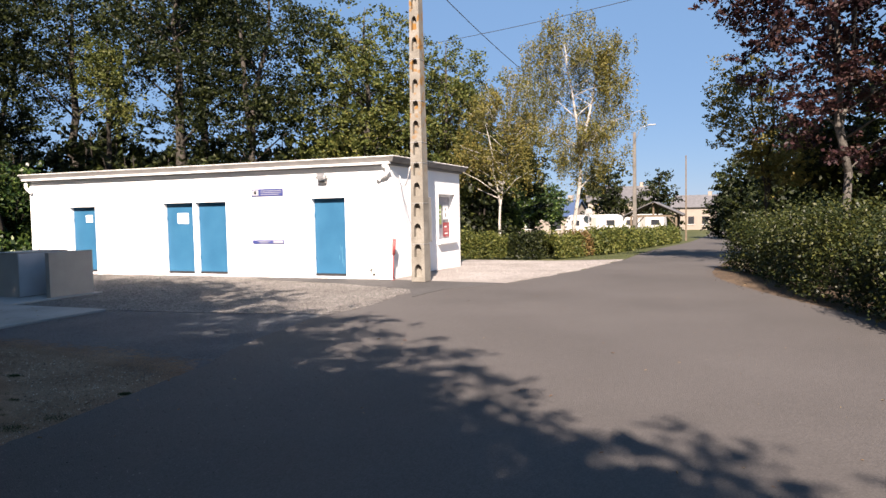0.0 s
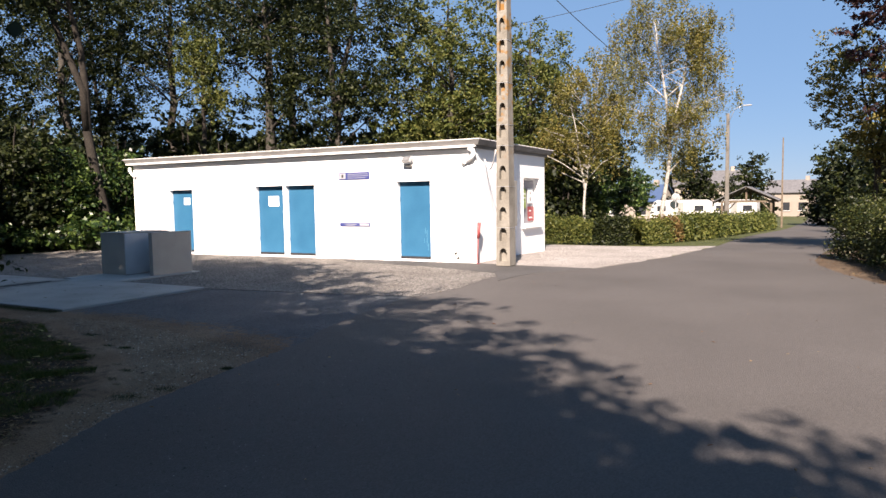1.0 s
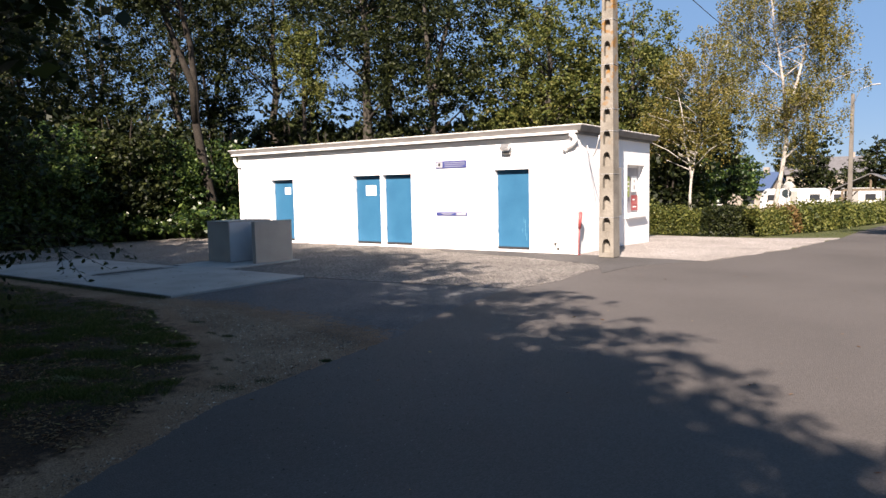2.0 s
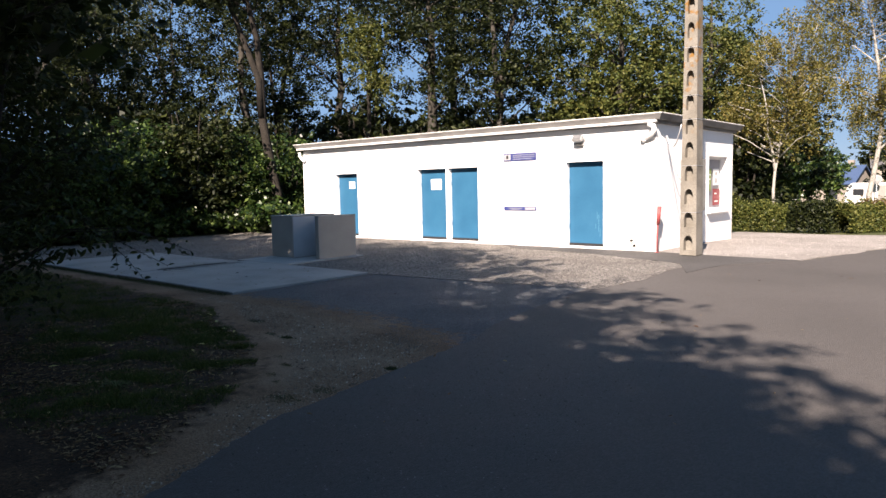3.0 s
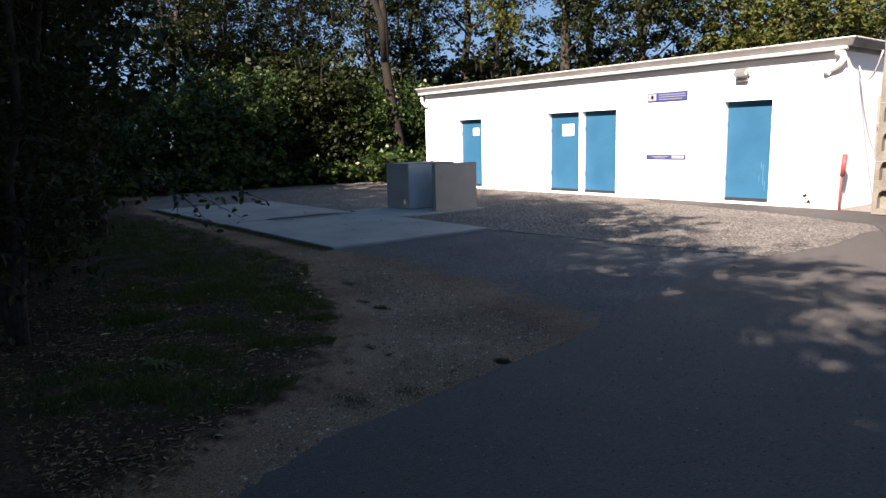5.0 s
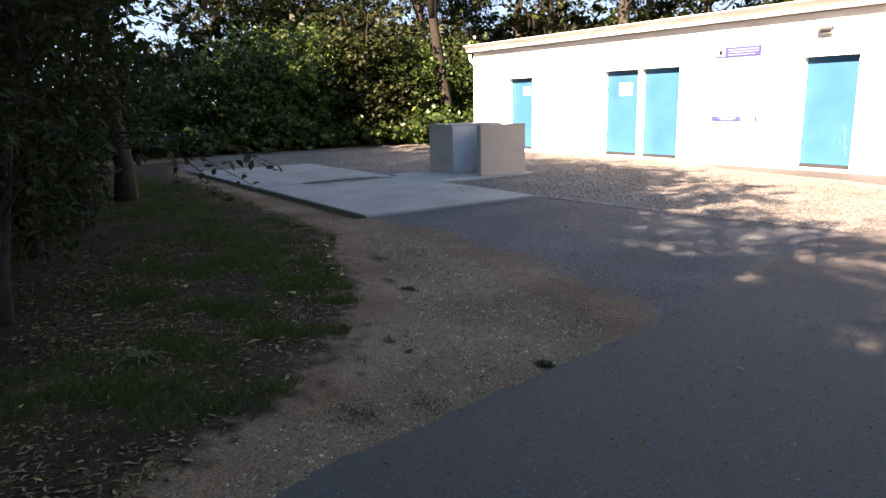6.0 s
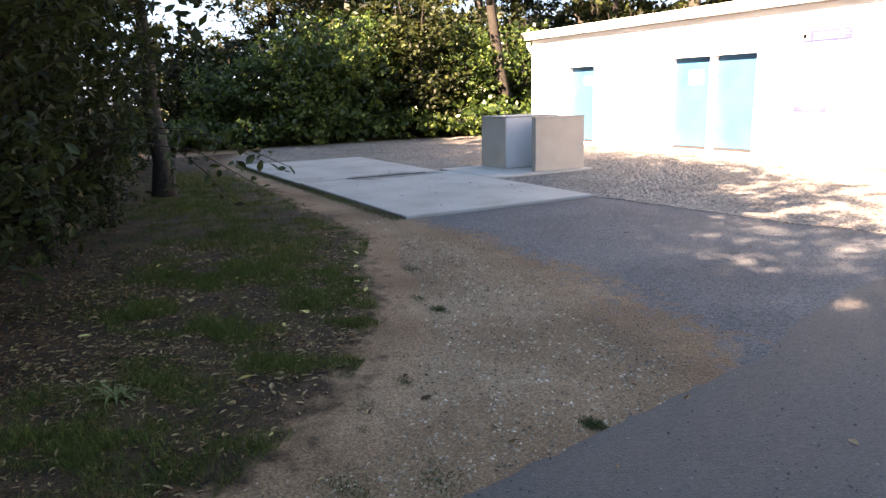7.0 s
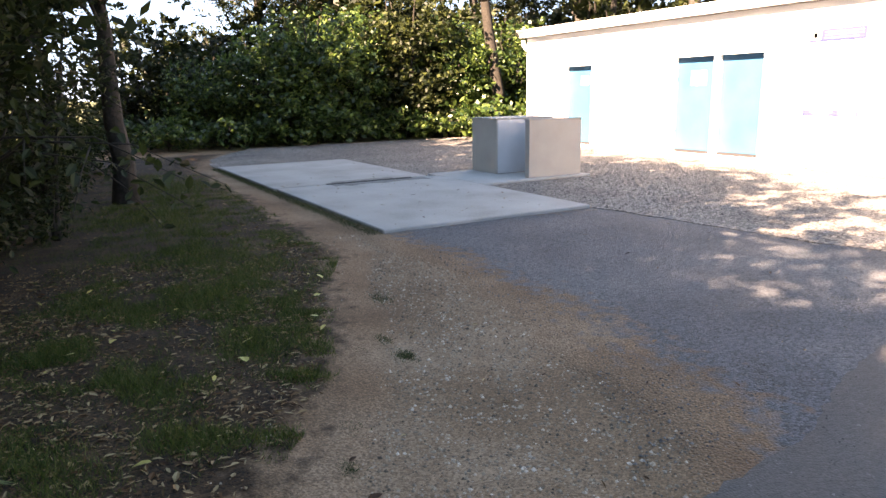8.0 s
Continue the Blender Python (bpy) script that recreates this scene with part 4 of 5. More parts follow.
def placed(proto, x, y, turn, scale, z=None):
    c = copy_thing(proto, pose(x, y, fall(y) if z is None else z, 0, 0, turn))
    c.scale = (scale, scale, scale)
    return c


rng = np.random.default_rng(11)

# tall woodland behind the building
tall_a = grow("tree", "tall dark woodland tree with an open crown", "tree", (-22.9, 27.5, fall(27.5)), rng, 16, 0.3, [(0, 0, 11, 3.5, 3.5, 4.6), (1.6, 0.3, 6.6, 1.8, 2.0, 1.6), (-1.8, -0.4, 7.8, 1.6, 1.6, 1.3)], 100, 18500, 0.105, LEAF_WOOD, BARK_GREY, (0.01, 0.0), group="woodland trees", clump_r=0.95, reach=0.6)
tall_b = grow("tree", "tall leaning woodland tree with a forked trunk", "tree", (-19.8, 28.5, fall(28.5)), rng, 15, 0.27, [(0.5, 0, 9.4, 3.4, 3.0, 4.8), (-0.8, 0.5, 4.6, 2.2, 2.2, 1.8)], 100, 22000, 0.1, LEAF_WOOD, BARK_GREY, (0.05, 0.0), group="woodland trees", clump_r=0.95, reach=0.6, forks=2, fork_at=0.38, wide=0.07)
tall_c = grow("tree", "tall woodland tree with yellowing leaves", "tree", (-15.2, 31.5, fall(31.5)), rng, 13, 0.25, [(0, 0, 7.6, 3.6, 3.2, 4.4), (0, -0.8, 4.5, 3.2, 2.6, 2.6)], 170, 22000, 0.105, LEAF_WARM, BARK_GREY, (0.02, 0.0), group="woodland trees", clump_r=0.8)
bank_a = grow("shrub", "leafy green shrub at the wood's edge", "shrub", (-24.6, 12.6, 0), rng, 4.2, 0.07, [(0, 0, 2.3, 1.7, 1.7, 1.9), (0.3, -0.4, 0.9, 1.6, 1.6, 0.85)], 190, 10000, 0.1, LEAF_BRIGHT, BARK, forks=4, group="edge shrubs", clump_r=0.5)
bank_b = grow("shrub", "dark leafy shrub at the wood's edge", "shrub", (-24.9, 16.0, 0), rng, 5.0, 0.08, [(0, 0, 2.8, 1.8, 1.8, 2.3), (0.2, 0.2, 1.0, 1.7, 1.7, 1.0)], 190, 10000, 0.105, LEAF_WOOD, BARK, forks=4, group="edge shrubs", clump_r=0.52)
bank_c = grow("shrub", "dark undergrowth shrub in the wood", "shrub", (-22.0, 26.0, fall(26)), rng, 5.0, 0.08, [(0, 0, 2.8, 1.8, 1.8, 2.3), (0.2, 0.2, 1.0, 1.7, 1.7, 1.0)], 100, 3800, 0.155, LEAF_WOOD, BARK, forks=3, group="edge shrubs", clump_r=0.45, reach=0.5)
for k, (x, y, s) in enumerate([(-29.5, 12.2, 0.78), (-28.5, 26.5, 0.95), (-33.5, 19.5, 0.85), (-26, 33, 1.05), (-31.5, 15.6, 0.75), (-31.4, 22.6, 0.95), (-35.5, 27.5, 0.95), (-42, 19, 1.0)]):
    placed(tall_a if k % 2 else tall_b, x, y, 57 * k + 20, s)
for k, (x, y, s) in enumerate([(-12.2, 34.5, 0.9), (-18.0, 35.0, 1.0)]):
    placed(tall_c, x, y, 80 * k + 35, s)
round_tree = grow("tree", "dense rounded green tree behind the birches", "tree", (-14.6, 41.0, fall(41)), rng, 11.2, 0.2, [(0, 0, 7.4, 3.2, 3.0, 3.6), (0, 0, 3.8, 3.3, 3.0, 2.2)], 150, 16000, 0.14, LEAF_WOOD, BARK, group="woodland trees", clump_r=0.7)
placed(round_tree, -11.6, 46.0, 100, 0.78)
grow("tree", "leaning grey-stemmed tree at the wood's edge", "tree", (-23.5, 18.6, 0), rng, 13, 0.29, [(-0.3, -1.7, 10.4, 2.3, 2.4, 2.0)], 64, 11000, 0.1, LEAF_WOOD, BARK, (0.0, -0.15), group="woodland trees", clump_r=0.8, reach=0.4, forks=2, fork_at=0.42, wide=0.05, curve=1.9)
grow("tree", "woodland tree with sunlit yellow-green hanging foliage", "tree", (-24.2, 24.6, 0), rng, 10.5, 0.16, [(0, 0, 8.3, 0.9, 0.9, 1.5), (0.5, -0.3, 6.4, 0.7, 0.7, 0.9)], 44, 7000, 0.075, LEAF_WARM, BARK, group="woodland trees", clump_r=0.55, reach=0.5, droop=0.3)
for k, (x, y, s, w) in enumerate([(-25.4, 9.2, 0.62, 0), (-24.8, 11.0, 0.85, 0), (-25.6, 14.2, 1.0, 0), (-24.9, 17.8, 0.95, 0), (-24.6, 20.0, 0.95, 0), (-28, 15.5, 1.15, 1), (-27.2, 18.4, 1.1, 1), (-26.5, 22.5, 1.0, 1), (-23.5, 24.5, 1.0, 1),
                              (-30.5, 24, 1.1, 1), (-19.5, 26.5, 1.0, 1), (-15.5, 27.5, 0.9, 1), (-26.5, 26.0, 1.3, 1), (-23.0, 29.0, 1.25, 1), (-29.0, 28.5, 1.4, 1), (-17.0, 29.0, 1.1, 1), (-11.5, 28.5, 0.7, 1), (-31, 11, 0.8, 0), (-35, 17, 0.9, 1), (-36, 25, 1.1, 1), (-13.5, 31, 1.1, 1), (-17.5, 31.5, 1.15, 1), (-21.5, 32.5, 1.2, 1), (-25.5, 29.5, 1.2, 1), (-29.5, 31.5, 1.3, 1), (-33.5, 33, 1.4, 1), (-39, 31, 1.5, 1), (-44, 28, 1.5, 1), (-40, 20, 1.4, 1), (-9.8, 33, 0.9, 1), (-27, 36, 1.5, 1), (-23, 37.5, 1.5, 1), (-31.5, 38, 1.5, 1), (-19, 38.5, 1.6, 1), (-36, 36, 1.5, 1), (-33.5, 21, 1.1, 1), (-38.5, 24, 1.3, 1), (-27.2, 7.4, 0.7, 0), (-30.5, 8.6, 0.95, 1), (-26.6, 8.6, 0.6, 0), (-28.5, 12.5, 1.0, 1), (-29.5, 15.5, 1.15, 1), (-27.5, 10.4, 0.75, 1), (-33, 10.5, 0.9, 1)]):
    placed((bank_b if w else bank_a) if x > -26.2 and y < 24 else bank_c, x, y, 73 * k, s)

# row of tall dense trees south of the road: they shade the yard
shady = np.random.default_rng(5)
CROWN = [(0, 0, 6.6, 2.3, 2.2, 3.3), (0.2, 0.2, 3.9, 2.0, 1.9, 1.5)]
dense_a = grow("tree", "tall dense tree beside the path, leaves toned for shade", "tree", (-11.3, 3.3, 0), rng, 9.6, 0.17, CROWN + [(-0.2, 0.6, 2.4, 1.6, 1.5, 0.9)], 190, 15000, 0.085, LEAF_SHADED, BARK, forks=2, group="trees beside the path", clump_r=0.55, fork_at=0.3, wide=0.06)
grow("tree", "tall spreading dark tree beside the path", "tree", (-15.2, 3.9, 0), rng, 9.2, 0.17, CROWN + [(0.3, 0.3, 2.2, 1.7, 1.6, 0.9)], 190, 15000, 0.085, LEAF_SHADED, BARK, forks=3, group="trees beside the path", clump_r=0.55, fork_at=0.25, wide=0.06)
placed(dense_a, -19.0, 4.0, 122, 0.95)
# mostly out of view, set so that their shadows fall on yard and road
shade = grow("tree", "tall dense tree behind the road's bend", "tree", (-7.6, 3.4, 0), shady, 9.8, 0.18, CROWN, 170, 7600, 0.135, LEAF_SHADED, BARK, forks=2, group="trees beside the path", clump_r=0.55, fork_at=0.3, wide=0.05)
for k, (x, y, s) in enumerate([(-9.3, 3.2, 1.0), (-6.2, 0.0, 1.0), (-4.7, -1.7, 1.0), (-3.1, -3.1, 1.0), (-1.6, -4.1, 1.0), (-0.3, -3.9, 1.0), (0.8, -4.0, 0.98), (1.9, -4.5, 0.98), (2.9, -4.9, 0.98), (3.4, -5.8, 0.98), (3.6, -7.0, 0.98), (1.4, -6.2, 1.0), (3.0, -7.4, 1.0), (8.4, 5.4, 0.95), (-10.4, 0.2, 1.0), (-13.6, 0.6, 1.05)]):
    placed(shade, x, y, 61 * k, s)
# added behind the others, mostly unseen, to block skylight from the shaded ground
thick = grow("tree", "broad dark tree further back, added to deepen the shade", "tree", (-6.4, -3.0, 0), shady, 10.5, 0.2, [(0, 0, 6.9, 3.0, 2.9, 3.8), (0.2, 0.2, 3.6, 2.6, 2.5, 1.8)], 150, 3600, 0.3, LEAF_SHADED, BARK, forks=2, group="trees beside the path", clump_r=0.7, fork_at=0.3, wide=0.05)
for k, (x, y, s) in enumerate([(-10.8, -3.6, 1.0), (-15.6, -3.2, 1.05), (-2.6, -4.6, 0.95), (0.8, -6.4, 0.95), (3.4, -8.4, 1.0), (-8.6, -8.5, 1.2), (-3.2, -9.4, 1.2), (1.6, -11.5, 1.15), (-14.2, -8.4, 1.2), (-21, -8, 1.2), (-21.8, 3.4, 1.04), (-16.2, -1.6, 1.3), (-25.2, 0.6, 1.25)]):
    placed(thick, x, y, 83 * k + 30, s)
sparse = grow("tree", "thin-crowned tree beside the road", "tree", (-9.2, 3.4, 0), shady, 10.0, 0.12, [(0, 0, 7.6, 2.3, 2.2, 2.9)], 50, 3600, 0.085, LEAF_SHADED, BARK, forks=2, group="trees beside the path", clump_r=0.6, fork_at=0.3, wide=0.06)
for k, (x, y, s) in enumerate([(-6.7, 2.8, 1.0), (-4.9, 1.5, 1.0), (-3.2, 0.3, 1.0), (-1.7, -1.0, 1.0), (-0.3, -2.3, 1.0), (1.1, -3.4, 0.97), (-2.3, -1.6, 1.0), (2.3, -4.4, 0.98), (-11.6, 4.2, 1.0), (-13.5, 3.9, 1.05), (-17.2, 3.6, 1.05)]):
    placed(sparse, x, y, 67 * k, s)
grow("tree", "dark tree whose crown hangs over the verge", "tree", (-9.9, 3.0, 0), shady, 9.0, 0.16, [(1.0, 1.9, 5.2, 2.7, 2.5, 2.8), (-1.4, 2.4, 4.6, 1.8, 1.8, 1.9)], 210, 15000, 0.085, LEAF_SHADED, BARK, forks=2, group="trees beside the path", clump_r=0.55, fork_at=0.3, wide=0.06)
near_shrub = grow("shrub", "leafy dark shrub overhanging the verge", "shrub", (-9.9, 4.4, 0), rng, 4.4, 0.06, [(0, 0, 3.0, 1.3, 1.2, 1.5), (-0.3, -0.2, 1.5, 1.0, 0.8, 0.8)], 110, 7000, 0.048, LEAF_SHADED, BARK, forks=4, clump_r=0.45, folded=True)
grow("tree", "dark single-stemmed tree beside the slab", "tree", (-14.0, 5.95, 0), rng, 5.2, 0.15, [(0, -0.3, 3.9, 1.7, 1.5, 1.1)], 60, 4500, 0.055, LEAF_SHADED, BARK, clump_r=0.5, folded=True, group="trees beside the path")

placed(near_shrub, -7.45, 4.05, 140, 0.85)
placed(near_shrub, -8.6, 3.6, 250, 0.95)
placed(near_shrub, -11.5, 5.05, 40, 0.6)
low_shrub = grow("shrub", "low dark leafy shrub along the shaded verge", "shrub", (-11.3, 4.25, 0), rng, 1.7, 0.03, [(0, 0, 0.85, 1.1, 0.8, 0.75), (0.3, 0.1, 0.35, 1.2, 0.8, 0.35)], 90, 5000, 0.042, LEAF_SHADED, BARK, forks=4, group="low shrubs", clump_r=0.3, folded=True)
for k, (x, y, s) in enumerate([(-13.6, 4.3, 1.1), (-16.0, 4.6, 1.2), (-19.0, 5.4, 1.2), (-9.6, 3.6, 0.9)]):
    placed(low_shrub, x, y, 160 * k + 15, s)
ground_cover = grow("shrub", "low green undergrowth at the foot of the wood", "shrub", (-23.9, 9.6, 0), rng, 0.9, 0.02, [(0, 0, 0.4, 1.2, 1.0, 0.4)], 60, 1800, 0.09, LEAF_BRIGHT, BARK, forks=3, group="low shrubs", clump_r=0.25)
for k, (x, y, s) in enumerate([(-23.9, 11.4, 1.1), (-24.2, 13.3, 1.2), (-24.1, 15.2, 1.2), (-23.9, 17.0, 1.1), (-23.8, 18.9, 1.2), (-22.8, 17.7, 1.5), (-23.4, 20.8, 1.2), (-24.2, 8.0, 1.0), (-25.2, 6.8, 1.1)]):
    placed(ground_cover, x, y, 95 * k, s)

# birches behind the low hedge
grow("birch", "slender birch with pale forked trunk and yellowing leaves", "tree", (-8.45, 32.0, fall(32)), rng, 6.6, 0.08, [(0.2, 0, 6.0, 1.9, 1.8, 2.4), (-1.1, 0, 4.4, 1.5, 1.3, 1.1), (1.0, 0, 4.3, 1.0, 1.2, 0.9)], 120, 23000, 0.055, LEAF_BIRCH, BARK_BIRCH, (0.0, 0.0), forks=2, droop=0.7, clump_r=0.42, reach=1.3, limb=0.7, fork_at=0.42, wide=0.1)
grow("birch", "large weeping birch with white leaning trunk", "tree", (-5.75, 36.0, fall(36)), rng, 11.3, 0.14, [(0.0, 0, 10.0, 1.8, 1.8, 2.2), (-1.9, 0, 9.3, 1.0, 1.3, 1.7), (1.7, 0, 9.2, 1.2, 1.3, 1.8), (2.9, 0, 7.6, 0.7, 0.9, 0.9), (-1.4, 0, 7.0, 1.3, 1.3, 1.3), (1.0, 0, 6.6, 1.6, 1.4, 1.4), (0.9, 0, 4.9, 1.6, 1.3, 1.0), (-0.6, 0, 5.4, 1.0, 1.0, 0.8)], 170, 44000, 0.06, LEAF_BIRCH, BARK_BIRCH, (0.05, 0.0), forks=2, droop=0.9, clump_r=0.42, reach=1.2, limb=0.6, fork_at=0.5, wide=0.1)

# purple-leaved tree over the hedge beside the road
purple = grow("tree", "purple-leaved tree with pale stems behind the hedge", "tree", (4.15, 24.0, fall(24)), rng, 12.0, 0.16, [(-0.4, 0, 8.0, 3.3, 3.2, 3.4), (0.9, -0.3, 4.9, 2.9, 2.8, 2.2), (2.6, -1.2, 7.5, 3.0, 3.0, 3.3)], 300, 43000, 0.084, LEAF_PURPLE, BARK_PALE, (0.0, 0.0), forks=3, clump_r=0.6, reach=0.5, fork_at=0.35, wide=0.07)
grow("tree", "yellow-green tree beside the purple one", "tree", (2.5, 27.5, fall(27.5)), rng, 7.4, 0.08, [(-0.7, 0, 5.3, 1.3, 1.2, 1.9), (0.5, 0, 3.6, 1.0, 0.9, 1.4)], 110, 12000, 0.065, LEAF_BIRCH, BARK, (-0.05, 0), forks=2, clump_r=0.4, fork_at=0.25, wide=0.07)
grow("tree", "dark green tree behind the hedge", "tree", (6.6, 29.5, fall(29.5)), rng, 9.0, 0.15, [(0, 0, 4.6, 2.9, 2.6, 3.6), (-2.0, 0.5, 3.0, 1.6, 1.6, 2.4)], 170, 13000, 0.15, LEAF_WOOD, BARK, (0, 0), clump_r=0.6)

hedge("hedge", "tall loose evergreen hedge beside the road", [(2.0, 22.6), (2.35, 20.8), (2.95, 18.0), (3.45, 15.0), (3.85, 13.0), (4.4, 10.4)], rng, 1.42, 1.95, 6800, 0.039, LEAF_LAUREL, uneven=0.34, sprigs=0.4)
hedge("hedge", "low clipped hedge behind the gravel", [(-11.5, 28.0), (-8.9, 27.8), (-6.7, 27.5)], rng, 0.98, 0.95, 3600, 0.055, LEAF_HEDGE, uneven=0.32, sprigs=0.45)
hedge("hedge", "dark rounded shrub in the low hedge", [(-6.7, 27.5), (-5.35, 27.5)], rng, 1.06, 1.05, 3600, 0.055, LEAF_WOOD, uneven=0.15, category="shrub")
hedge("hedge", "low clipped hedge beside the grass strip", [(-5.35, 27.5), (-4.6, 29.6)], rng, 0.98, 0.95, 3600, 0.055, LEAF_HEDGE, uneven=0.32, sprigs=0.45)
hedge("hedge", "rusty-leaved shrub in the low hedge", [(-4.95, 29.9), (-4.35, 30.9)], rng, 1.0, 0.95, 1500, 0.07, LEAF_RUST, uneven=0.3, category="shrub")
hedge("hedge", "low hedge along the camp road", [(-4.4, 31.2), (-3.9, 35), (-3.5, 39.5), (-2.7, 47), (-2.0, 55)], rng, 0.98, 1.1, 1300, 0.08, LEAF_HEDGE, uneven=0.36, sprigs=0.45)
hedge("hedge", "distant hedge across the road's end", [(-30, 131), (-10, 131), (10, 130), (30, 128)], rng, 1.7, 1.6, 220, 0.3, LEAF_HEDGE, uneven=0.15)
sheet("grass_strip", [(-2.5, 28.1), (-3.6, 27.3), (-5.0, 26.7), (-8.6, 26.9), (-11.5, 26.9), (-11.5, 29), (-5.4, 29), (-5, 33), (-3.6, 44), (-1.6, 55), (-0.9, 55), (-2.1, 40), (-2.4, 34)], 0.0, LAWN, "mown grass strip under the low hedge", "grass", 0.1, 0.5, seed=12)
sheet("leaf_patch", [(0.7, 23.2), (0.55, 20.0), (1.05, 17.6), (2.3, 14.3), (3.3, 11.8), (3.6, 10), (8, 10), (6, 24), (2.6, 31), (1.7, 31), (1.1, 26)], 0.0, SHADED_EARTH, "bare earth with fallen leaves, darkened for the hedge's shadow", "earth", 0.12, 0.35, seed=13)


# ---- far camp: shelter, caravans, houses, lamps ----
def shelter(at):
    x, y = at
    z = fall(y)
    t = thing("picnic_shelter", "open timber picnic shelter with dark pitched roof", "shelter", (x, y, z))
    for sx in (-1.75, 1.75):
        for sy in (0, 2.2, 4.4):
            boxed("post", (sx - 0.08, sy - 0.08, -0.05), (sx + 0.08, sy + 0.08, 1.95), TIMBER, t, 0.01)
    for sy in (0, 4.4):
        boxed("tie_beam", (-2.05, sy - 0.07, 1.955), (2.05, sy + 0.07, 2.1), TIMBER, t, 0.01)
        boxed("king_post", (-0.07, sy - 0.06, 2.105), (0.07, sy + 0.06, 3.0), TIMBER, t, 0.01)
        for s in (-1, 1):
            tubed("brace", [(s * 1.7, sy, 1.3), (s * 1.1, sy, 1.98)], 0.05, TIMBER, t, 4)
            tubed("rafter", [(s * 2.25, sy - 0.02, 1.98), (0, sy - 0.02, 3.05)], 0.07, TIMBER, t, 4)
    for s in (-1, 1):
        bm = bmesh.new()
        a = math.atan2(1.07, 2.25)
        box(bm, (-1.27, -0.5, 0), (1.27, 4.9, 0.07), 0.008, pose(s * 1.17, 0, 2.6, 0, s * math.degrees(a), 0))
        part("roof", bm, SLATE, t)
    boxed("table", (-0.4, 1.4, 0.7), (0.4, 3.2, 0.76), TIMBER, t, 0.01)
    boxed("table_leg", (-0.3, 1.6, -0.05), (0.3, 1.7, 0.698), TIMBER, t, 0.01)
    boxed("table_leg", (-0.3, 2.9, -0.05), (0.3, 3.0, 0.698), TIMBER, t, 0.01)


shelter((-3.75, 59.5))


def caravan(x, y, turn, length, label):
    t = thing("caravan", label, "caravan", (x, y, fall(y)), "caravans")
    t.rotation_euler = (0, 0, radians(turn))
    bm = bmesh.new()
    prof = [(-length / 2, 0.5), (-length / 2 - 0.1, 1.2), (-length / 2 + 0.25, 2.35), (-length / 2 + 0.6, 2.55), (length / 2 - 0.5, 2.55), (length / 2, 2.3), (length / 2 + 0.05, 1.1), (length / 2 - 0.05, 0.5)]
    front = [bm.verts.new((a, -1.05, h)) for a, h in prof]
    rear = [bm.verts.new((a, 1.05, h)) for a, h in prof]
    bm.faces.new(front)
    bm.faces.new(rear[::-1])
    for k in range(len(prof)):
        j = (k + 1) % len(prof)
        bm.faces.new((front[j], front[k], rear[k], rear[j]))
    bmesh.ops.recalc_face_normals(bm, faces=bm.faces[:])
    bmesh.ops.bevel(bm, geom=bm.edges[:], offset=0.06, segments=2, affect="EDGES")
    part("body", bm, VAN_WHITE, t)
    for a in (-0.32, 0.3):
        boxed("window", (a * length - 0.45, -1.075, 1.35), (a * length + 0.45, -1.052, 1.95), WINDOW_DARK, t, 0.01)
    boxed("door", (-0.35, -1.075, 0.6), (0.3, -1.053, 2.3), GREY_BOX, t, 0.01)
    bm = bmesh.new()
    tube(bm, [(0.3, -1.06, 0.33), (0.3, -0.85, 0.33)], 0.33, 16)
    w = part("wheel", bm, TYRE, t)
    bm = bmesh.new()
    tube(bm, [(0.3, -1.07, 0.33), (0.3, -1.0, 0.33)], 0.18, 12)
    part("rim", bm, LAMP_GREY, w)
    boxed("leg", (-length / 2 + 0.3, -0.8, -0.02), (-length / 2 + 0.4, -0.7, 0.5), LAMP_GREY, t, 0.0)


caravan(-11.7, 80.0, 3, 6.2, "white touring caravan with dark windows")
caravan(-6.4, 82.0, -5, 4.4, "smaller white caravan with dark windows")


def dish():
    t = thing("satellite_dish", "white satellite dish on a thin mast", "dish", (-12.0, 78.0, fall(78)))
    tubed("mast", [(0, 0, -0.02), (0, 0, 2.75)], 0.03, LAMP_GREY, t)
    bm = bmesh.new()
    rings = []
    for k in range(5):
        r = 0.45 * k / 4
        rings.append([bm.verts.new((r * math.cos(a), -0.1 + 0.35 * r * r, 2.8 + r * math.sin(a))) for a in [2 * math.pi * j / 16 for j in range(16)]] if k else [bm.verts.new((0, -0.1, 2.8))])
    for j in range(16):
        bm.faces.new((rings[0][0], rings[1][j], rings[1][(j + 1) % 16]))
        for a, c in zip(rings[1:], rings[2:]):
            bm.faces.new((a[j], c[j], c[(j + 1) % 16], a[(j + 1) % 16]))
    bmesh.ops.solidify(bm, geom=bm.faces[:], thickness=0.02)
    part("reflector", bm, VAN_WHITE, t)
    tubed("arm", [(0, -0.05, 2.4), (0, -0.5, 2.7)], 0.015, LAMP_GREY, t, 5)


dish()


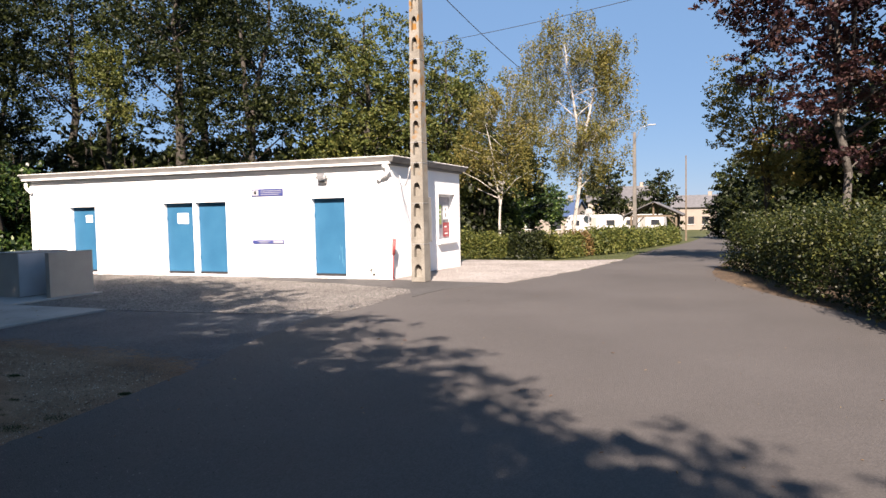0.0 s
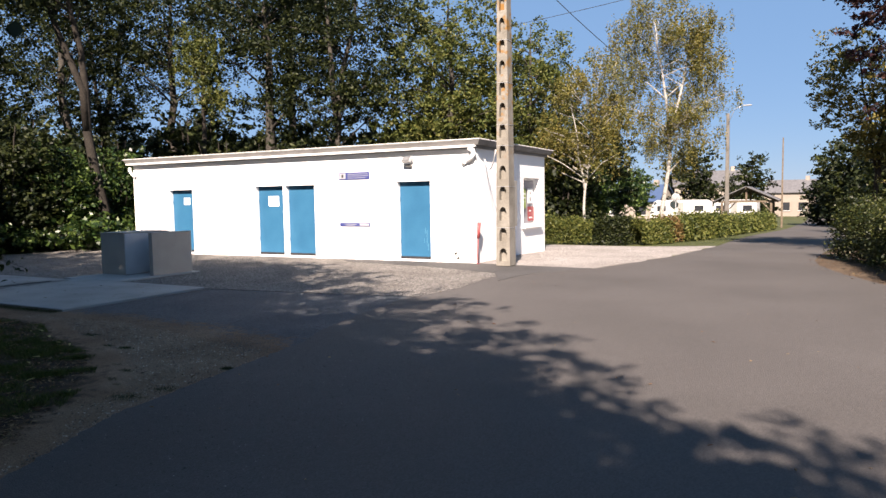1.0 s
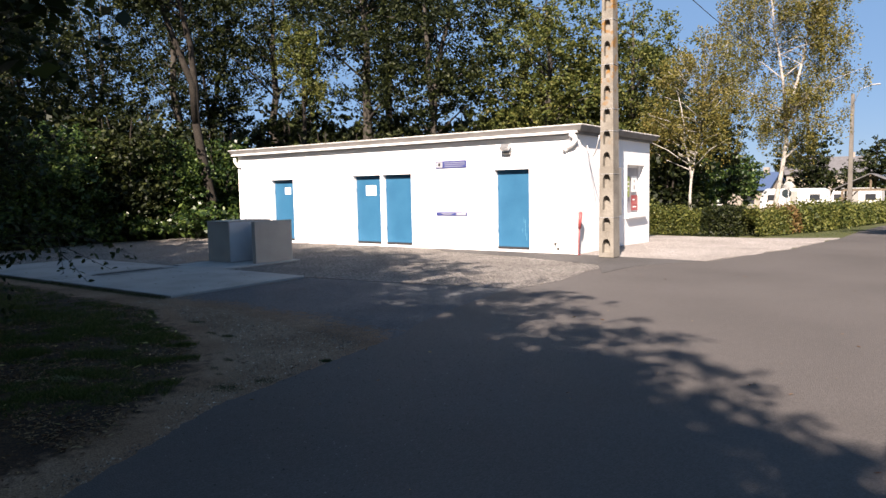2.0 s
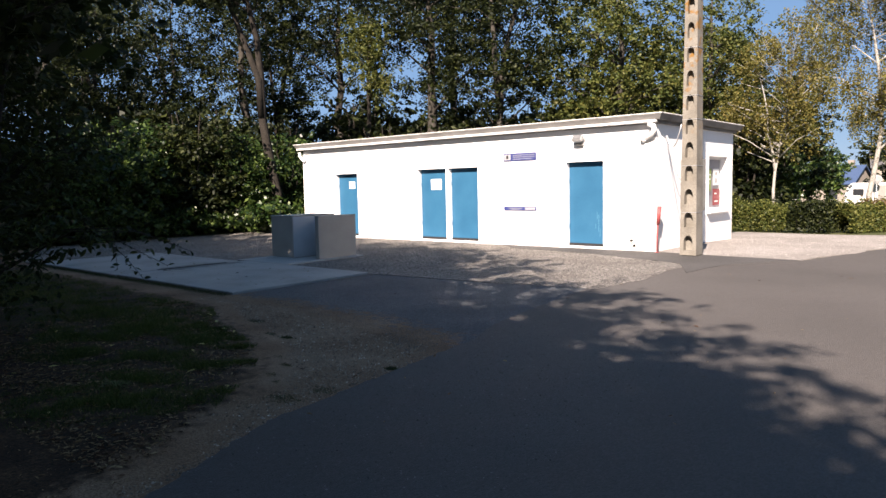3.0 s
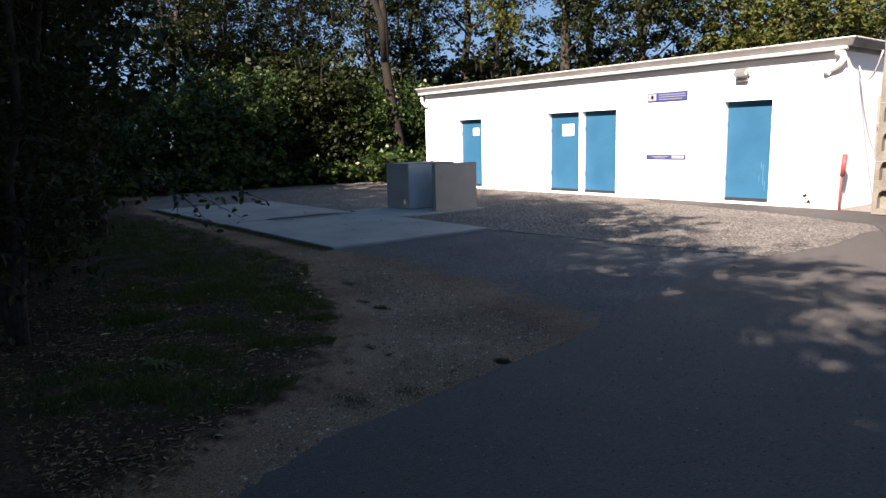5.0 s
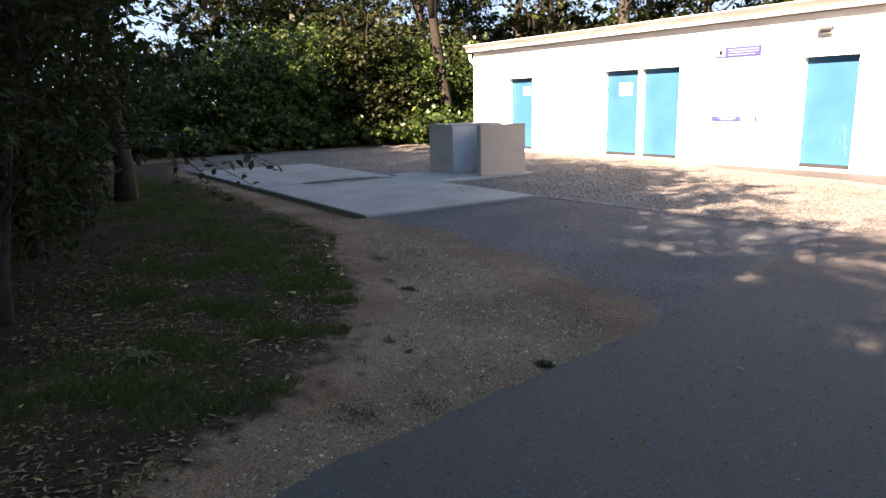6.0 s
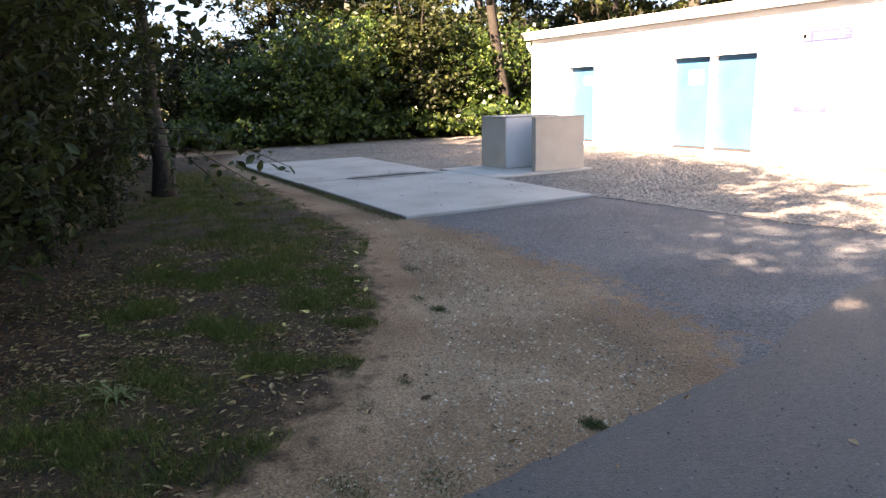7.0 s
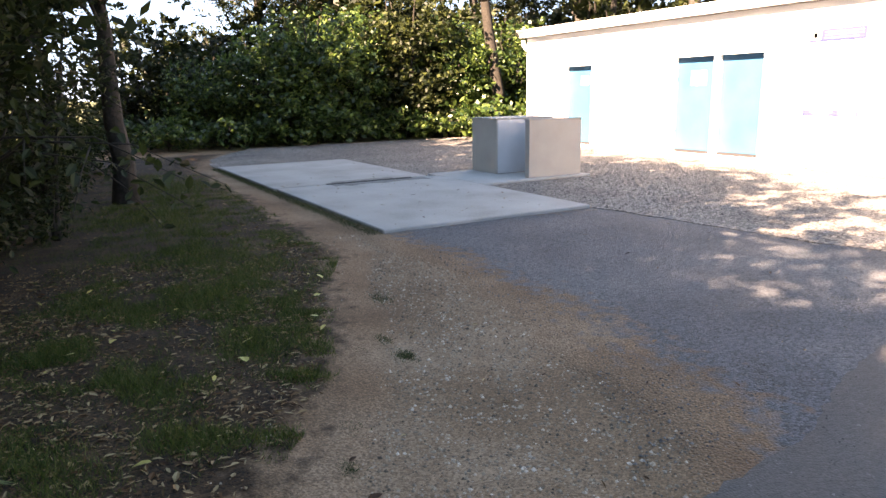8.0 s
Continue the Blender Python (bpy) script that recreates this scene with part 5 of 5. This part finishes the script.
def house(x, y, w, d, eave, ridge, wall, roof, label, turn=0, bays=3):
    t = thing("house", label, "house", (x, y, fall(y)), "distant houses")
    t.rotation_euler = (0, 0, radians(turn))
    bm = bmesh.new()
    box(bm, (-w / 2, -d / 2, -0.3), (w / 2, d / 2, eave))
    for s in (-1, 1):
        vs = [bm.verts.new(p) for p in ((s * w / 2, -d / 2, eave), (s * w / 2, d / 2, eave), (s * w / 2, 0, ridge - 0.15))]
        bm.faces.new(vs)
    part("wall", bm, wall, t)
    a = math.degrees(math.atan2(ridge - eave, d / 2))
    ln = math.hypot(ridge - eave, d / 2) + 0.4
    for s in (-1, 1):
        bm = bmesh.new()
        box(bm, (-w / 2 - 0.3, -ln / 2, 0), (w / 2 + 0.3, ln / 2, 0.14), 0.01, pose(0, s * (d / 4 + 0.1), (eave + ridge) / 2 - 0.1, -s * a, 0, 0))
        part("roof", bm, roof, t)
    boxed("chimney", (w * 0.3, -0.3, ridge - 0.6), (w * 0.3 + 0.6, 0.3, ridge + 0.7), HOUSE_WALL, t, 0.01)
    for k in range(bays):
        cx = -w / 2 + w * (k + 0.5) / bays
        win = boxed("window", (cx - 0.5, -d / 2 - 0.03, 1.0), (cx + 0.5, -d / 2 - 0.003, 2.3), WINDOW_DARK, t, 0.0)
        boxed("sill", (cx - 0.6, -d / 2 - 0.12, 0.88), (cx + 0.6, -d / 2 - 0.004, 0.98), VAN_WHITE, win, 0.0)


house(-14.0, 122, 11, 9, 5.2, 7.6, HOUSE_WALL, SLATE, "distant cream house with a slate roof", 12)
house(-20.0, 96, 8, 7, 2.8, 4.8, HOUSE_WALL, SHEET_BLUE, "low distant outbuilding with a blue sheet roof", -8, 2)
house(-2.0, 133, 7, 8, 4.0, 6.0, HOUSE_WALL, SLATE, "distant pale house with a slate roof", -10)
house(9.5, 134, 12, 9, 4.2, 6.4, HOUSE_WALL, SLATE, "distant pale house behind trees", 6)


def lamp_pole(at, height, r, label, arm=True):
    x, y = at
    t = thing("street_lamp" if arm else "utility_pole", label, "pole", (x, y, fall(y)))
    bm = bmesh.new()
    box(bm, (-r, -r, -0.1), (r, r, height), 0.02)
    for v in bm.verts:
        f = 1 - 0.35 * max(0, v.co.z) / height
        v.co.x *= f
        v.co.y *= f
    part("shaft", bm, POLE_PLAIN if arm else TIMBER, t)
    if arm:
        tubed("arm", [(0, -0.1, height - 0.6), (0.35, -0.1, height + 0.2), (0.8, -0.1, height + 0.36)], 0.018, LAMP_GREY, t, 6)
        bm = bmesh.new()
        box(bm, (0.75, -0.16, height + 0.33), (1.2, -0.04, height + 0.4), 0.02)
        part("head", bm, LAMP_GREY, t, "pale grey lamp head")


lamp_pole((-3.55, 43.0), 6.7, 0.12, "concrete street lamp pole behind the hedge")
lamp_pole((-1.33, 61.5), 7.0, 0.07, "thin distant wooden utility pole", False)

# distant trees
far_a = grow("tree", "distant dark green tree", "tree", (-5.2, 86.5, fall(86.5)), rng, 8.4, 0.2, [(0, 0, 4.8, 1.8, 1.8, 3.4), (0, 0, 2.4, 2.3, 2.3, 1.9), (0, 0, 1.0, 2.2, 2.2, 0.9)], 130, 6500, 0.2, LEAF_WOOD, BARK, clump_r=0.75, group="distant trees")
far_b = grow("tree", "distant sunlit green tree", "tree", (-11.7, 51.5, fall(51.5)), rng, 5.4, 0.12, [(0, 0, 3.1, 1.6, 1.6, 2.1)], 90, 6500, 0.13, LEAF_BRIGHT, BARK, clump_r=0.5, group="distant trees", forks=2, fork_at=0.2)
for k, (x, y, s, w) in enumerate([(2.2, 72.0, 0.95, 0), (3.8, 66, 1.0, 0), (5.6, 58, 1.0, 0), (4.9, 44, 0.9, 0), (7.5, 52, 1.0, 0), (-11.5, 90, 1.2, 0), (-15.7, 76, 1.15, 1), (-14.5, 56, 1.05, 1), (-18.5, 62, 1.1, 0), (-22, 70, 1.2, 0), (8.5, 38, 1.0, 0), (12, 76, 1.2, 0), (7, 96, 1.1, 0), (-10.3, 40, 0.75, 1), (9, 30, 1.1, 0), (-8.6, 100, 0.8, 0), (-19, 120, 1.3, 0), (4, 118, 1.0, 0), (16, 110, 1.3, 0)]):
    placed(far_b if w else far_a, x, y, 49 * k, s)


# ---- small ground cover: stones, grass, fallen leaves ----
def inside(px, py, pts):
    """Which of the points lie in the polygon."""
    ok = np.zeros(len(px), bool)
    for (x0, y0), (x1, y1) in zip(pts, pts[1:] + pts[:1]):
        if y0 != y1:
            cut = ((y0 > py) != (y1 > py)) & (px < (x1 - x0) * (py - y0) / (y1 - y0) + x0)
            ok ^= cut
    return ok


def strew(rng, n, pts, lo=None, hi=None):
    xs, ys = [p[0] for p in pts], [p[1] for p in pts]
    x = rng.uniform(lo[0] if lo else min(xs), hi[0] if hi else max(xs), n)
    y = rng.uniform(lo[1] if lo else min(ys), hi[1] if hi else max(ys), n)
    k = inside(x, y, pts)
    return x[k], y[k]


def stones(name, label, x, y, z, size, rng, mat):
    n = len(x)
    base = np.array([[1, 0, 0], [0, 1, 0], [-1, 0, 0], [0, -1, 0], [0, 0, 1]], float)
    s = size * (0.4 + 0.9 * rng.uniform(0, 1, n) ** 3)
    v = base[None] * rng.uniform(0.6, 1.2, (n, 5, 1)) * s[:, None, None] * np.array([1, 1, 0.8])
    a = rng.uniform(0, 6.28, n)
    ca, sa = np.cos(a)[:, None], np.sin(a)[:, None]
    v = np.stack([v[..., 0] * ca - v[..., 1] * sa, v[..., 0] * sa + v[..., 1] * ca, v[..., 2]], -1)
    v += np.stack([x, y, z], 1)[:, None, :]
    f = np.array([[0, 1, 4], [1, 2, 4], [2, 3, 4], [3, 0, 4]])
    idx = (np.arange(n)[:, None, None] * 5 + f[None]).reshape(-1)
    me = bpy.data.meshes.new(name)
    me.vertices.add(n * 5)
    me.vertices.foreach_set("co", v.astype(np.float32).ravel())
    me.loops.add(len(idx))
    me.loops.foreach_set("vertex_index", idx.astype(np.int32))
    me.polygons.add(len(idx) // 3)
    me.polygons.foreach_set("loop_start", np.arange(0, len(idx), 3, dtype=np.int32))
    me.polygons.foreach_set("loop_total", np.full(len(idx) // 3, 3, np.int32))
    me.update(calc_edges=True)
    me.materials.append(mat)
    return tagged(new(name, me), label, "stones", kind="stuff")


rng = np.random.default_rng(29)
YARD = [(-5.6, 11.7), (-5.4, 12.6), (-5.45, 14.9), (-8.0, 16.25), (-10.6, 16.7), (-11.4, 17.3), (-20.3, 17.3), (-23.2, 18), (-23.3, 10.4), (-18.2, 8.3), (-18.1, 10.9), (-14.4, 10.95), (-14.4, 13.4), (-12.4, 13.4), (-12.3, 11.1), (-9.75, 11.15), (-7.7, 11.4)]
gx, gy = strew(rng, 42000, YARD)
px_, py_ = strew(rng, 9000, [(-7.2, 17.5), (-3.95, 17.3), (-3.0, 20.8), (-2.6, 26.5), (-7.2, 26.5)])
stones("gravel_stones", "loose pale gravel beside the building", px_, py_, np.array([fall(v) for v in py_]) + 0.007, 0.02, rng, PEBBLE_PALE)
stones("gravel_stones", "loose grey gravel stones on the yard", gx, gy, np.full(len(gx), 0.008), 0.025, rng, PEBBLE)
DIRT_PTS = [(-4.2, 5.2), (-4.3, 5.83), (-4.5, 6.29), (-4.6, 7.02), (-4.72, 7.6), (-5.2, 8.05), (-5.67, 8.15), (-6.76, 8.3), (-8.45, 8.5), (-10.1, 8.4), (-10.1, 7.4), (-7.95, 6.6), (-6.73, 5.9), (-5.5, 5.1), (-4.9, 4.7), (-4.2, 3.6), (-3.6, 3.4)]
gx, gy = strew(rng, 52000, DIRT_PTS)
stones("grit", "fine pale grit on the dirt path", gx, gy, np.full(len(gx), -0.006), 0.0105, rng, GRIT)
ex, ey = strew(rng, 9000, [(-4.6, 4.9), (-5.2, 5.4), (-6.7, 6.2), (-8.0, 7.0), (-10, 7.6), (-10, 7.2), (-8.2, 6.3), (-6.8, 5.5), (-5.6, 4.7), (-5.0, 4.2)])
stones("grit", "pale grit strewn over the verge's edge", ex, ey, np.full(len(ex), 0.004), 0.011, rng, GRIT)
gx, gy = strew(rng, 22000, [(-4.9, 6.9), (-5.2, 9.5), (-5.4, 11.6), (-9.7, 11.0), (-10.0, 8.3), (-6.0, 7.6)])
stones("grit", "dark grit on the asphalt apron", gx, gy, np.full(len(gx), 0.002), 0.009, rng, GRIT_DARK)
gx, gy = strew(rng, 6000, [(-4.1, 4.0), (-4.9, 7.2), (-5.2, 9.5), (-2.6, 9.5), (-2.4, 4.0)])
stones("grit", "scattered grit on the road's edge", gx, gy, np.full(len(gx), 0.006), 0.008, rng, GRIT_DARK)

VERGE = [(-3.2, 3.0)] + VERGE_EDGE + [(-22, 8.6), (-22, 4), (-8, 3), (-4, 1)]


def blades(x, y, z, height, rng, bend=0.5):
    n = len(x)
    a = rng.uniform(0, 6.28, n)
    h = height * rng.uniform(0.5, 1.3, n)
    w = rng.uniform(0.0012, 0.003, n)
    d = np.stack([np.cos(a), np.sin(a), np.zeros(n)], 1)
    tip = np.stack([x, y, z + h], 1) + unit(rng, n) * np.array([1, 1, 0.1]) * (h * bend)[:, None]
    c = np.stack([x, y, z], 1)
    return np.stack([c - d * w[:, None], c + d * w[:, None], tip], 1).reshape(-1, 3)


# grass stands in tufted patches: (x, y, reach along, reach across, turn, blade height)
PATCHES = [(-9.7, 6.3, 1.7, 0.75, 10, 0.075), (-12.2, 6.2, 1.6, 1.0, 5, 0.08), (-15.2, 6.7, 2.4, 0.8, 3, 0.08), (-8.3, 6.05, 0.6, 0.5, 30, 0.07), (-7.25, 6.02, 0.5, 0.33, 45, 0.06), (-7.62, 6.5, 0.36, 0.16, 60, 0.04), (-6.9, 5.33, 0.42, 0.25, 50, 0.07),
           (-6.2, 5.45, 0.56, 0.16, 58, 0.06), (-6.58, 6.13, 0.24, 0.12, 60, 0.05), (-8.8, 7.25, 0.3, 0.16, 20, 0.045), (-6.15, 4.95, 0.45, 0.3, 40, 0.06), (-5.45, 4.75, 0.45, 0.28, 50, 0.06), (-5.9, 4.3, 0.6, 0.4, 30, 0.065), (-5.3, 5.2, 0.24, 0.12, 50, 0.04),
           (-7.6, 5.0, 0.5, 0.3, 20, 0.06), (-8.6, 5.3, 0.7, 0.35, 10, 0.06), (-10.4, 7.1, 0.6, 0.2, 5, 0.045)]
gx_, gy_, gh_ = [], [], []
for x, y, ra, rc, turn, tall in PATCHES:
    n = int(min(60000, 44000 * math.pi * ra * rc * (1.0 if x > -9 else 0.45)))
    r_, a_ = np.sqrt(rng.uniform(0, 2.2, n)), rng.uniform(0, 6.283, n)
    u_, v_ = ra * r_ * np.cos(a_), rc * r_ * np.sin(a_)
    c_, s_ = math.cos(radians(turn)), math.sin(radians(turn))
    qx, qy = x + u_ * c_ - v_ * s_, y + u_ * s_ + v_ * c_
    ragged = np.array([noise.noise(Vector((p, q, 0.3)) * 3.2) + 0.7 * noise.noise(Vector((p, q, 4.3)) * 8.0) for p, q in zip(qx, qy)])
    keep = (0.8 * r_ + 1.3 * ragged + 0.35 * rng.normal(size=n) < 0.5) & (border_distance(qx, qy, VERGE) > -0.06)
    gx_.append(qx[keep]), gy_.append(qy[keep]), gh_.append(np.full(keep.sum(), tall) * np.clip(1.15 - 0.5 * r_[keep], 0.35, 1.1) * rng.uniform(0.6, 1.2, keep.sum()))
bx, by = strew(rng, 120000, VERGE, (-14, 3.5), (-4.6, 8))
dens = np.array([noise.noise(Vector((p, q, 0.9)) * 1.4) + 0.7 * noise.noise(Vector((p, q, 2.2)) * 5.0) for p, q in zip(bx, by)])
keep = dens > 0.12 + 0.3 * rng.uniform(0, 1, len(bx))
gx_.append(bx[keep]), gy_.append(by[keep]), gh_.append(np.full(keep.sum(), 0.035))
bx, by, bh = np.concatenate(gx_), np.concatenate(gy_), np.concatenate(gh_)
tagged(quads("grass", blades(bx, by, np.full(len(bx), 0.002), bh, rng, 0.85), 3, TUFT), "patchy tufted grass on the verge", "grass", kind="stuff")
tx, ty = [], []
for x, y, r, n in [(-4.72, 6.53, 0.032, 900), (-5.6, 6.01, 0.035, 500), (-5.45, 5.74, 0.04, 600), (-6.58, 6.76, 0.045, 450), (-6.8, 6.55, 0.06, 260), (-5.2, 5.62, 0.03, 200), (-6.5, 6.22, 0.07, 400), (-7.7, 7.1, 0.07, 300), (-4.78, 5.4, 0.09, 420), (-4.68, 5.72, 0.08, 260), (-5.0, 5.05, 0.1, 400), (-6.9, 6.75, 0.05, 200), (-5.9, 6.15, 0.06, 160)]:
    tx += list(x + rng.normal(size=n) * r)
    ty += list(y + rng.normal(size=n) * r * 0.6)
tagged(quads("grass", blades(np.array(tx), np.array(ty), np.full(len(tx), -0.006), 0.016, rng, 1.1), 3, MOSS), "small dark grass tufts on the dirt", "grass", kind="stuff")
sx, sy = strew(rng, 9000, [(-11, 26.9), (-5.0, 26.8), (-3.2, 27.6), (-2.5, 30), (-2.4, 38), (-3.4, 38), (-4.4, 30), (-5.2, 27.4), (-11, 27.4)])
tagged(quads("grass", blades(sx, sy, np.array([fall(v) for v in sy]), 0.09, rng), 3, TUFT), "mown grass under the low hedge", "grass", kind="stuff")

mx_, my_ = rng.uniform(-18.1, -9.85, 7000), 8.03 + rng.normal(size=7000) * 0.05
tagged(quads("grass", blades(mx_, my_, np.full(7000, 0.0), 0.04, rng, 0.8), 3, MOSS), "dark grass along the slab's edge", "grass", kind="stuff")


def flat_leaves(x, y, z, size, rng):
    """Fallen leaves lying nearly flat, pointed, folded along the midrib and curled."""
    n = len(x)
    a = rng.uniform(0, 6.28, n)
    s = (size * (0.35 + 1.1 * rng.uniform(0, 1, n) ** 2))[:, None]
    u = np.stack([np.cos(a), np.sin(a), rng.uniform(-0.2, 0.25, n)], 1) * s
    v = np.stack([-np.sin(a), np.cos(a), rng.uniform(-0.3, 0.3, n)], 1) * s * rng.uniform(0.13, 0.5, n)[:, None]
    up = np.array([0, 0, 1.0]) * s * rng.uniform(0.02, 0.3, n)[:, None]
    c = np.stack([x, y, z], 1) + np.array([0, 0, 1.0]) * s * 0.15
    base, tip = c - u, c + u * 0.9 + up * 0.6
    return np.stack([base, c - 0.3 * u + v + up, c + 0.45 * u + v * 0.75 + up, tip, base, tip, c + 0.45 * u - v * 0.75 + up, c - 0.3 * u - v + up], 1).reshape(-1, 3)


lx, ly = strew(rng, 32000, VERGE)
mx, my = strew(rng, 48000, VERGE, (-10.0, 3.8), (-4.4, 7.4))
lx, ly = np.r_[lx, mx], np.r_[ly, my]
ld = np.array([noise.noise(Vector((a, c, 9.3)) * 0.8) for a, c in zip(lx, ly)])
k = (rng.uniform(0, 1, len(lx)) < np.clip(border_distance(lx, ly, VERGE) / 0.5 + 0.45, 0, 1)) & (ld > -0.2 + 0.6 * rng.uniform(-1, 1, len(lx)))
lx, ly = lx[k], ly[k]
tagged(quads("fallen_leaves", flat_leaves(lx, ly, np.full(len(lx), 0.012), 0.021, rng), 4, LITTER), "dry brown and yellow leaves on the verge", "leaves", kind="stuff")
ex, ey = strew(rng, 420, DIRT_PTS)
fx, fy = strew(rng, 160, [(-18, 8.2), (-9.9, 8.2), (-9.9, 11), (-18, 10.8)])
hx, hy = strew(rng, 260, [(-5, 7), (-9.8, 8.4), (-9.7, 11), (-5.6, 14.5), (2, 16), (3, 5), (-3, 4.5)])
mx_, my_ = strew(rng, 2200, [(0.55, 22.6), (0.5, 19.6), (1.0, 17.4), (2.2, 14.2), (3.2, 12.2), (3.4, 14.0), (2.2, 20), (1.5, 24)])
tagged(quads("fallen_leaves", flat_leaves(np.r_[ex, fx, hx, mx_], np.r_[ey, fy, hy, my_], np.r_[np.full(len(ex), -0.002), np.full(len(fx), 0.05), np.full(len(hx), 0.008), np.full(len(mx_), 0.0)], 0.024, rng), 4, LITTER), "scattered fallen leaves on path, slab and road", "leaves", kind="stuff")

yx, yy = strew(rng, 90, VERGE, (-9, 4), (-4, 7.5))
tagged(quads("fallen_leaves", flat_leaves(yx, yy, np.full(len(yx), 0.03), 0.036, rng), 4, YELLOW_LEAF), "a few pale yellow leaves on the verge", "leaves", kind="stuff")


# ---- a weed on the verge ----
def weed(at):
    t = thing("weed", "narrow-leaved green weed growing on the verge", "plant", at)
    r = random.Random(4)
    for k in range(22):
        bm = bmesh.new()
        a, n = k * 2.4 + r.uniform(-0.2, 0.2), r.uniform(0.08, 0.19)
        d, s = Vector((math.cos(a), math.sin(a), 0)), Vector((-math.sin(a), math.cos(a), 0))
        rise = r.uniform(0.03, 0.09)
        pts = [(d * n * q + Vector((0, 0, rise * math.sin(q * 2.6))), 0.009 * math.sin(0.35 + q * 2.7)) for q in (0, 0.3, 0.65, 1.0)]
        rows = [(bm.verts.new(p - s * w), bm.verts.new(p - Vector((0, 0, 0.003))), bm.verts.new(p + s * w)) for p, w in pts]
        for p, q in zip(rows, rows[1:]):
            for i in (0, 1):
                bm.faces.new((p[i], p[i + 1], q[i + 1], q[i]))
        part("leaf", bm, WEED_LEAF, t)


weed((-6.15, 4.7, 0.0))


# ---- low branch reaching out of the shrub over the verge ----
def low_branch(at, tips, seed):
    """Thin twigs arching out of a shrub, with leaves set along both sides."""
    t = thing("low_branch", "thin dark leafy branch reaching over the verge", "branch", at, "low branches")
    bm = bmesh.new()
    r = np.random.default_rng(seed)
    pos = []
    o = Vector(at)
    for tip in tips:
        e = Vector(tip) - o
        pts = [Vector((0, 0, 0)), e * 0.35 + Vector((0, 0, 0.32)), e * 0.7 + Vector((0, 0, 0.26)), e]
        tube(bm, pts, [0.011, 0.007, 0.004, 0.002], 5)
        for k in range(30):
            q = 0.3 + 0.7 * k / 29
            i = min(2, int(q * 3))
            p = pts[i].lerp(pts[i + 1], q * 3 - i)
            pos.append(np.array(p) + r.normal(size=3) * 0.04)
        for k in range(2):
            a = pts[1].lerp(pts[2], r.uniform(0, 1))
            c = a + Vector(r.normal(size=3)) * 0.28
            tube(bm, [a, (a + c) / 2 + Vector((0, 0, 0.04)), c], [0.006, 0.004, 0.002], 4)
            pos += [np.array(a.lerp(c, f)) + r.normal(size=3) * 0.03 for f in np.linspace(0.2, 1, 12)]
    tagged(part("branchwork", bm, BARK, t), kind="stuff")
    ob = quads("foliage", folded_at(r, np.array(pos), 0.042, 1.8), 4, LEAF_SHADED)
    ob.parent = t


low_branch((-8.0, 4.5, 0.9), [(-7.05, 5.94, 1.0), (-6.76, 5.68, 1.08), (-7.3, 5.8, 0.85)], 5)
low_branch((-7.6, 4.2, 1.5), [(-6.6, 5.0, 1.75), (-6.6, 5.3, 1.9), (-6.4, 4.8, 2.0), (-6.9, 5.5, 2.1)], 6)
low_branch((-10.2, 4.6, 1.6), [(-9.3, 5.9, 1.5), (-9.8, 6.1, 1.9), (-8.9, 5.5, 1.7), (-9.9, 5.9, 1.2)], 7)
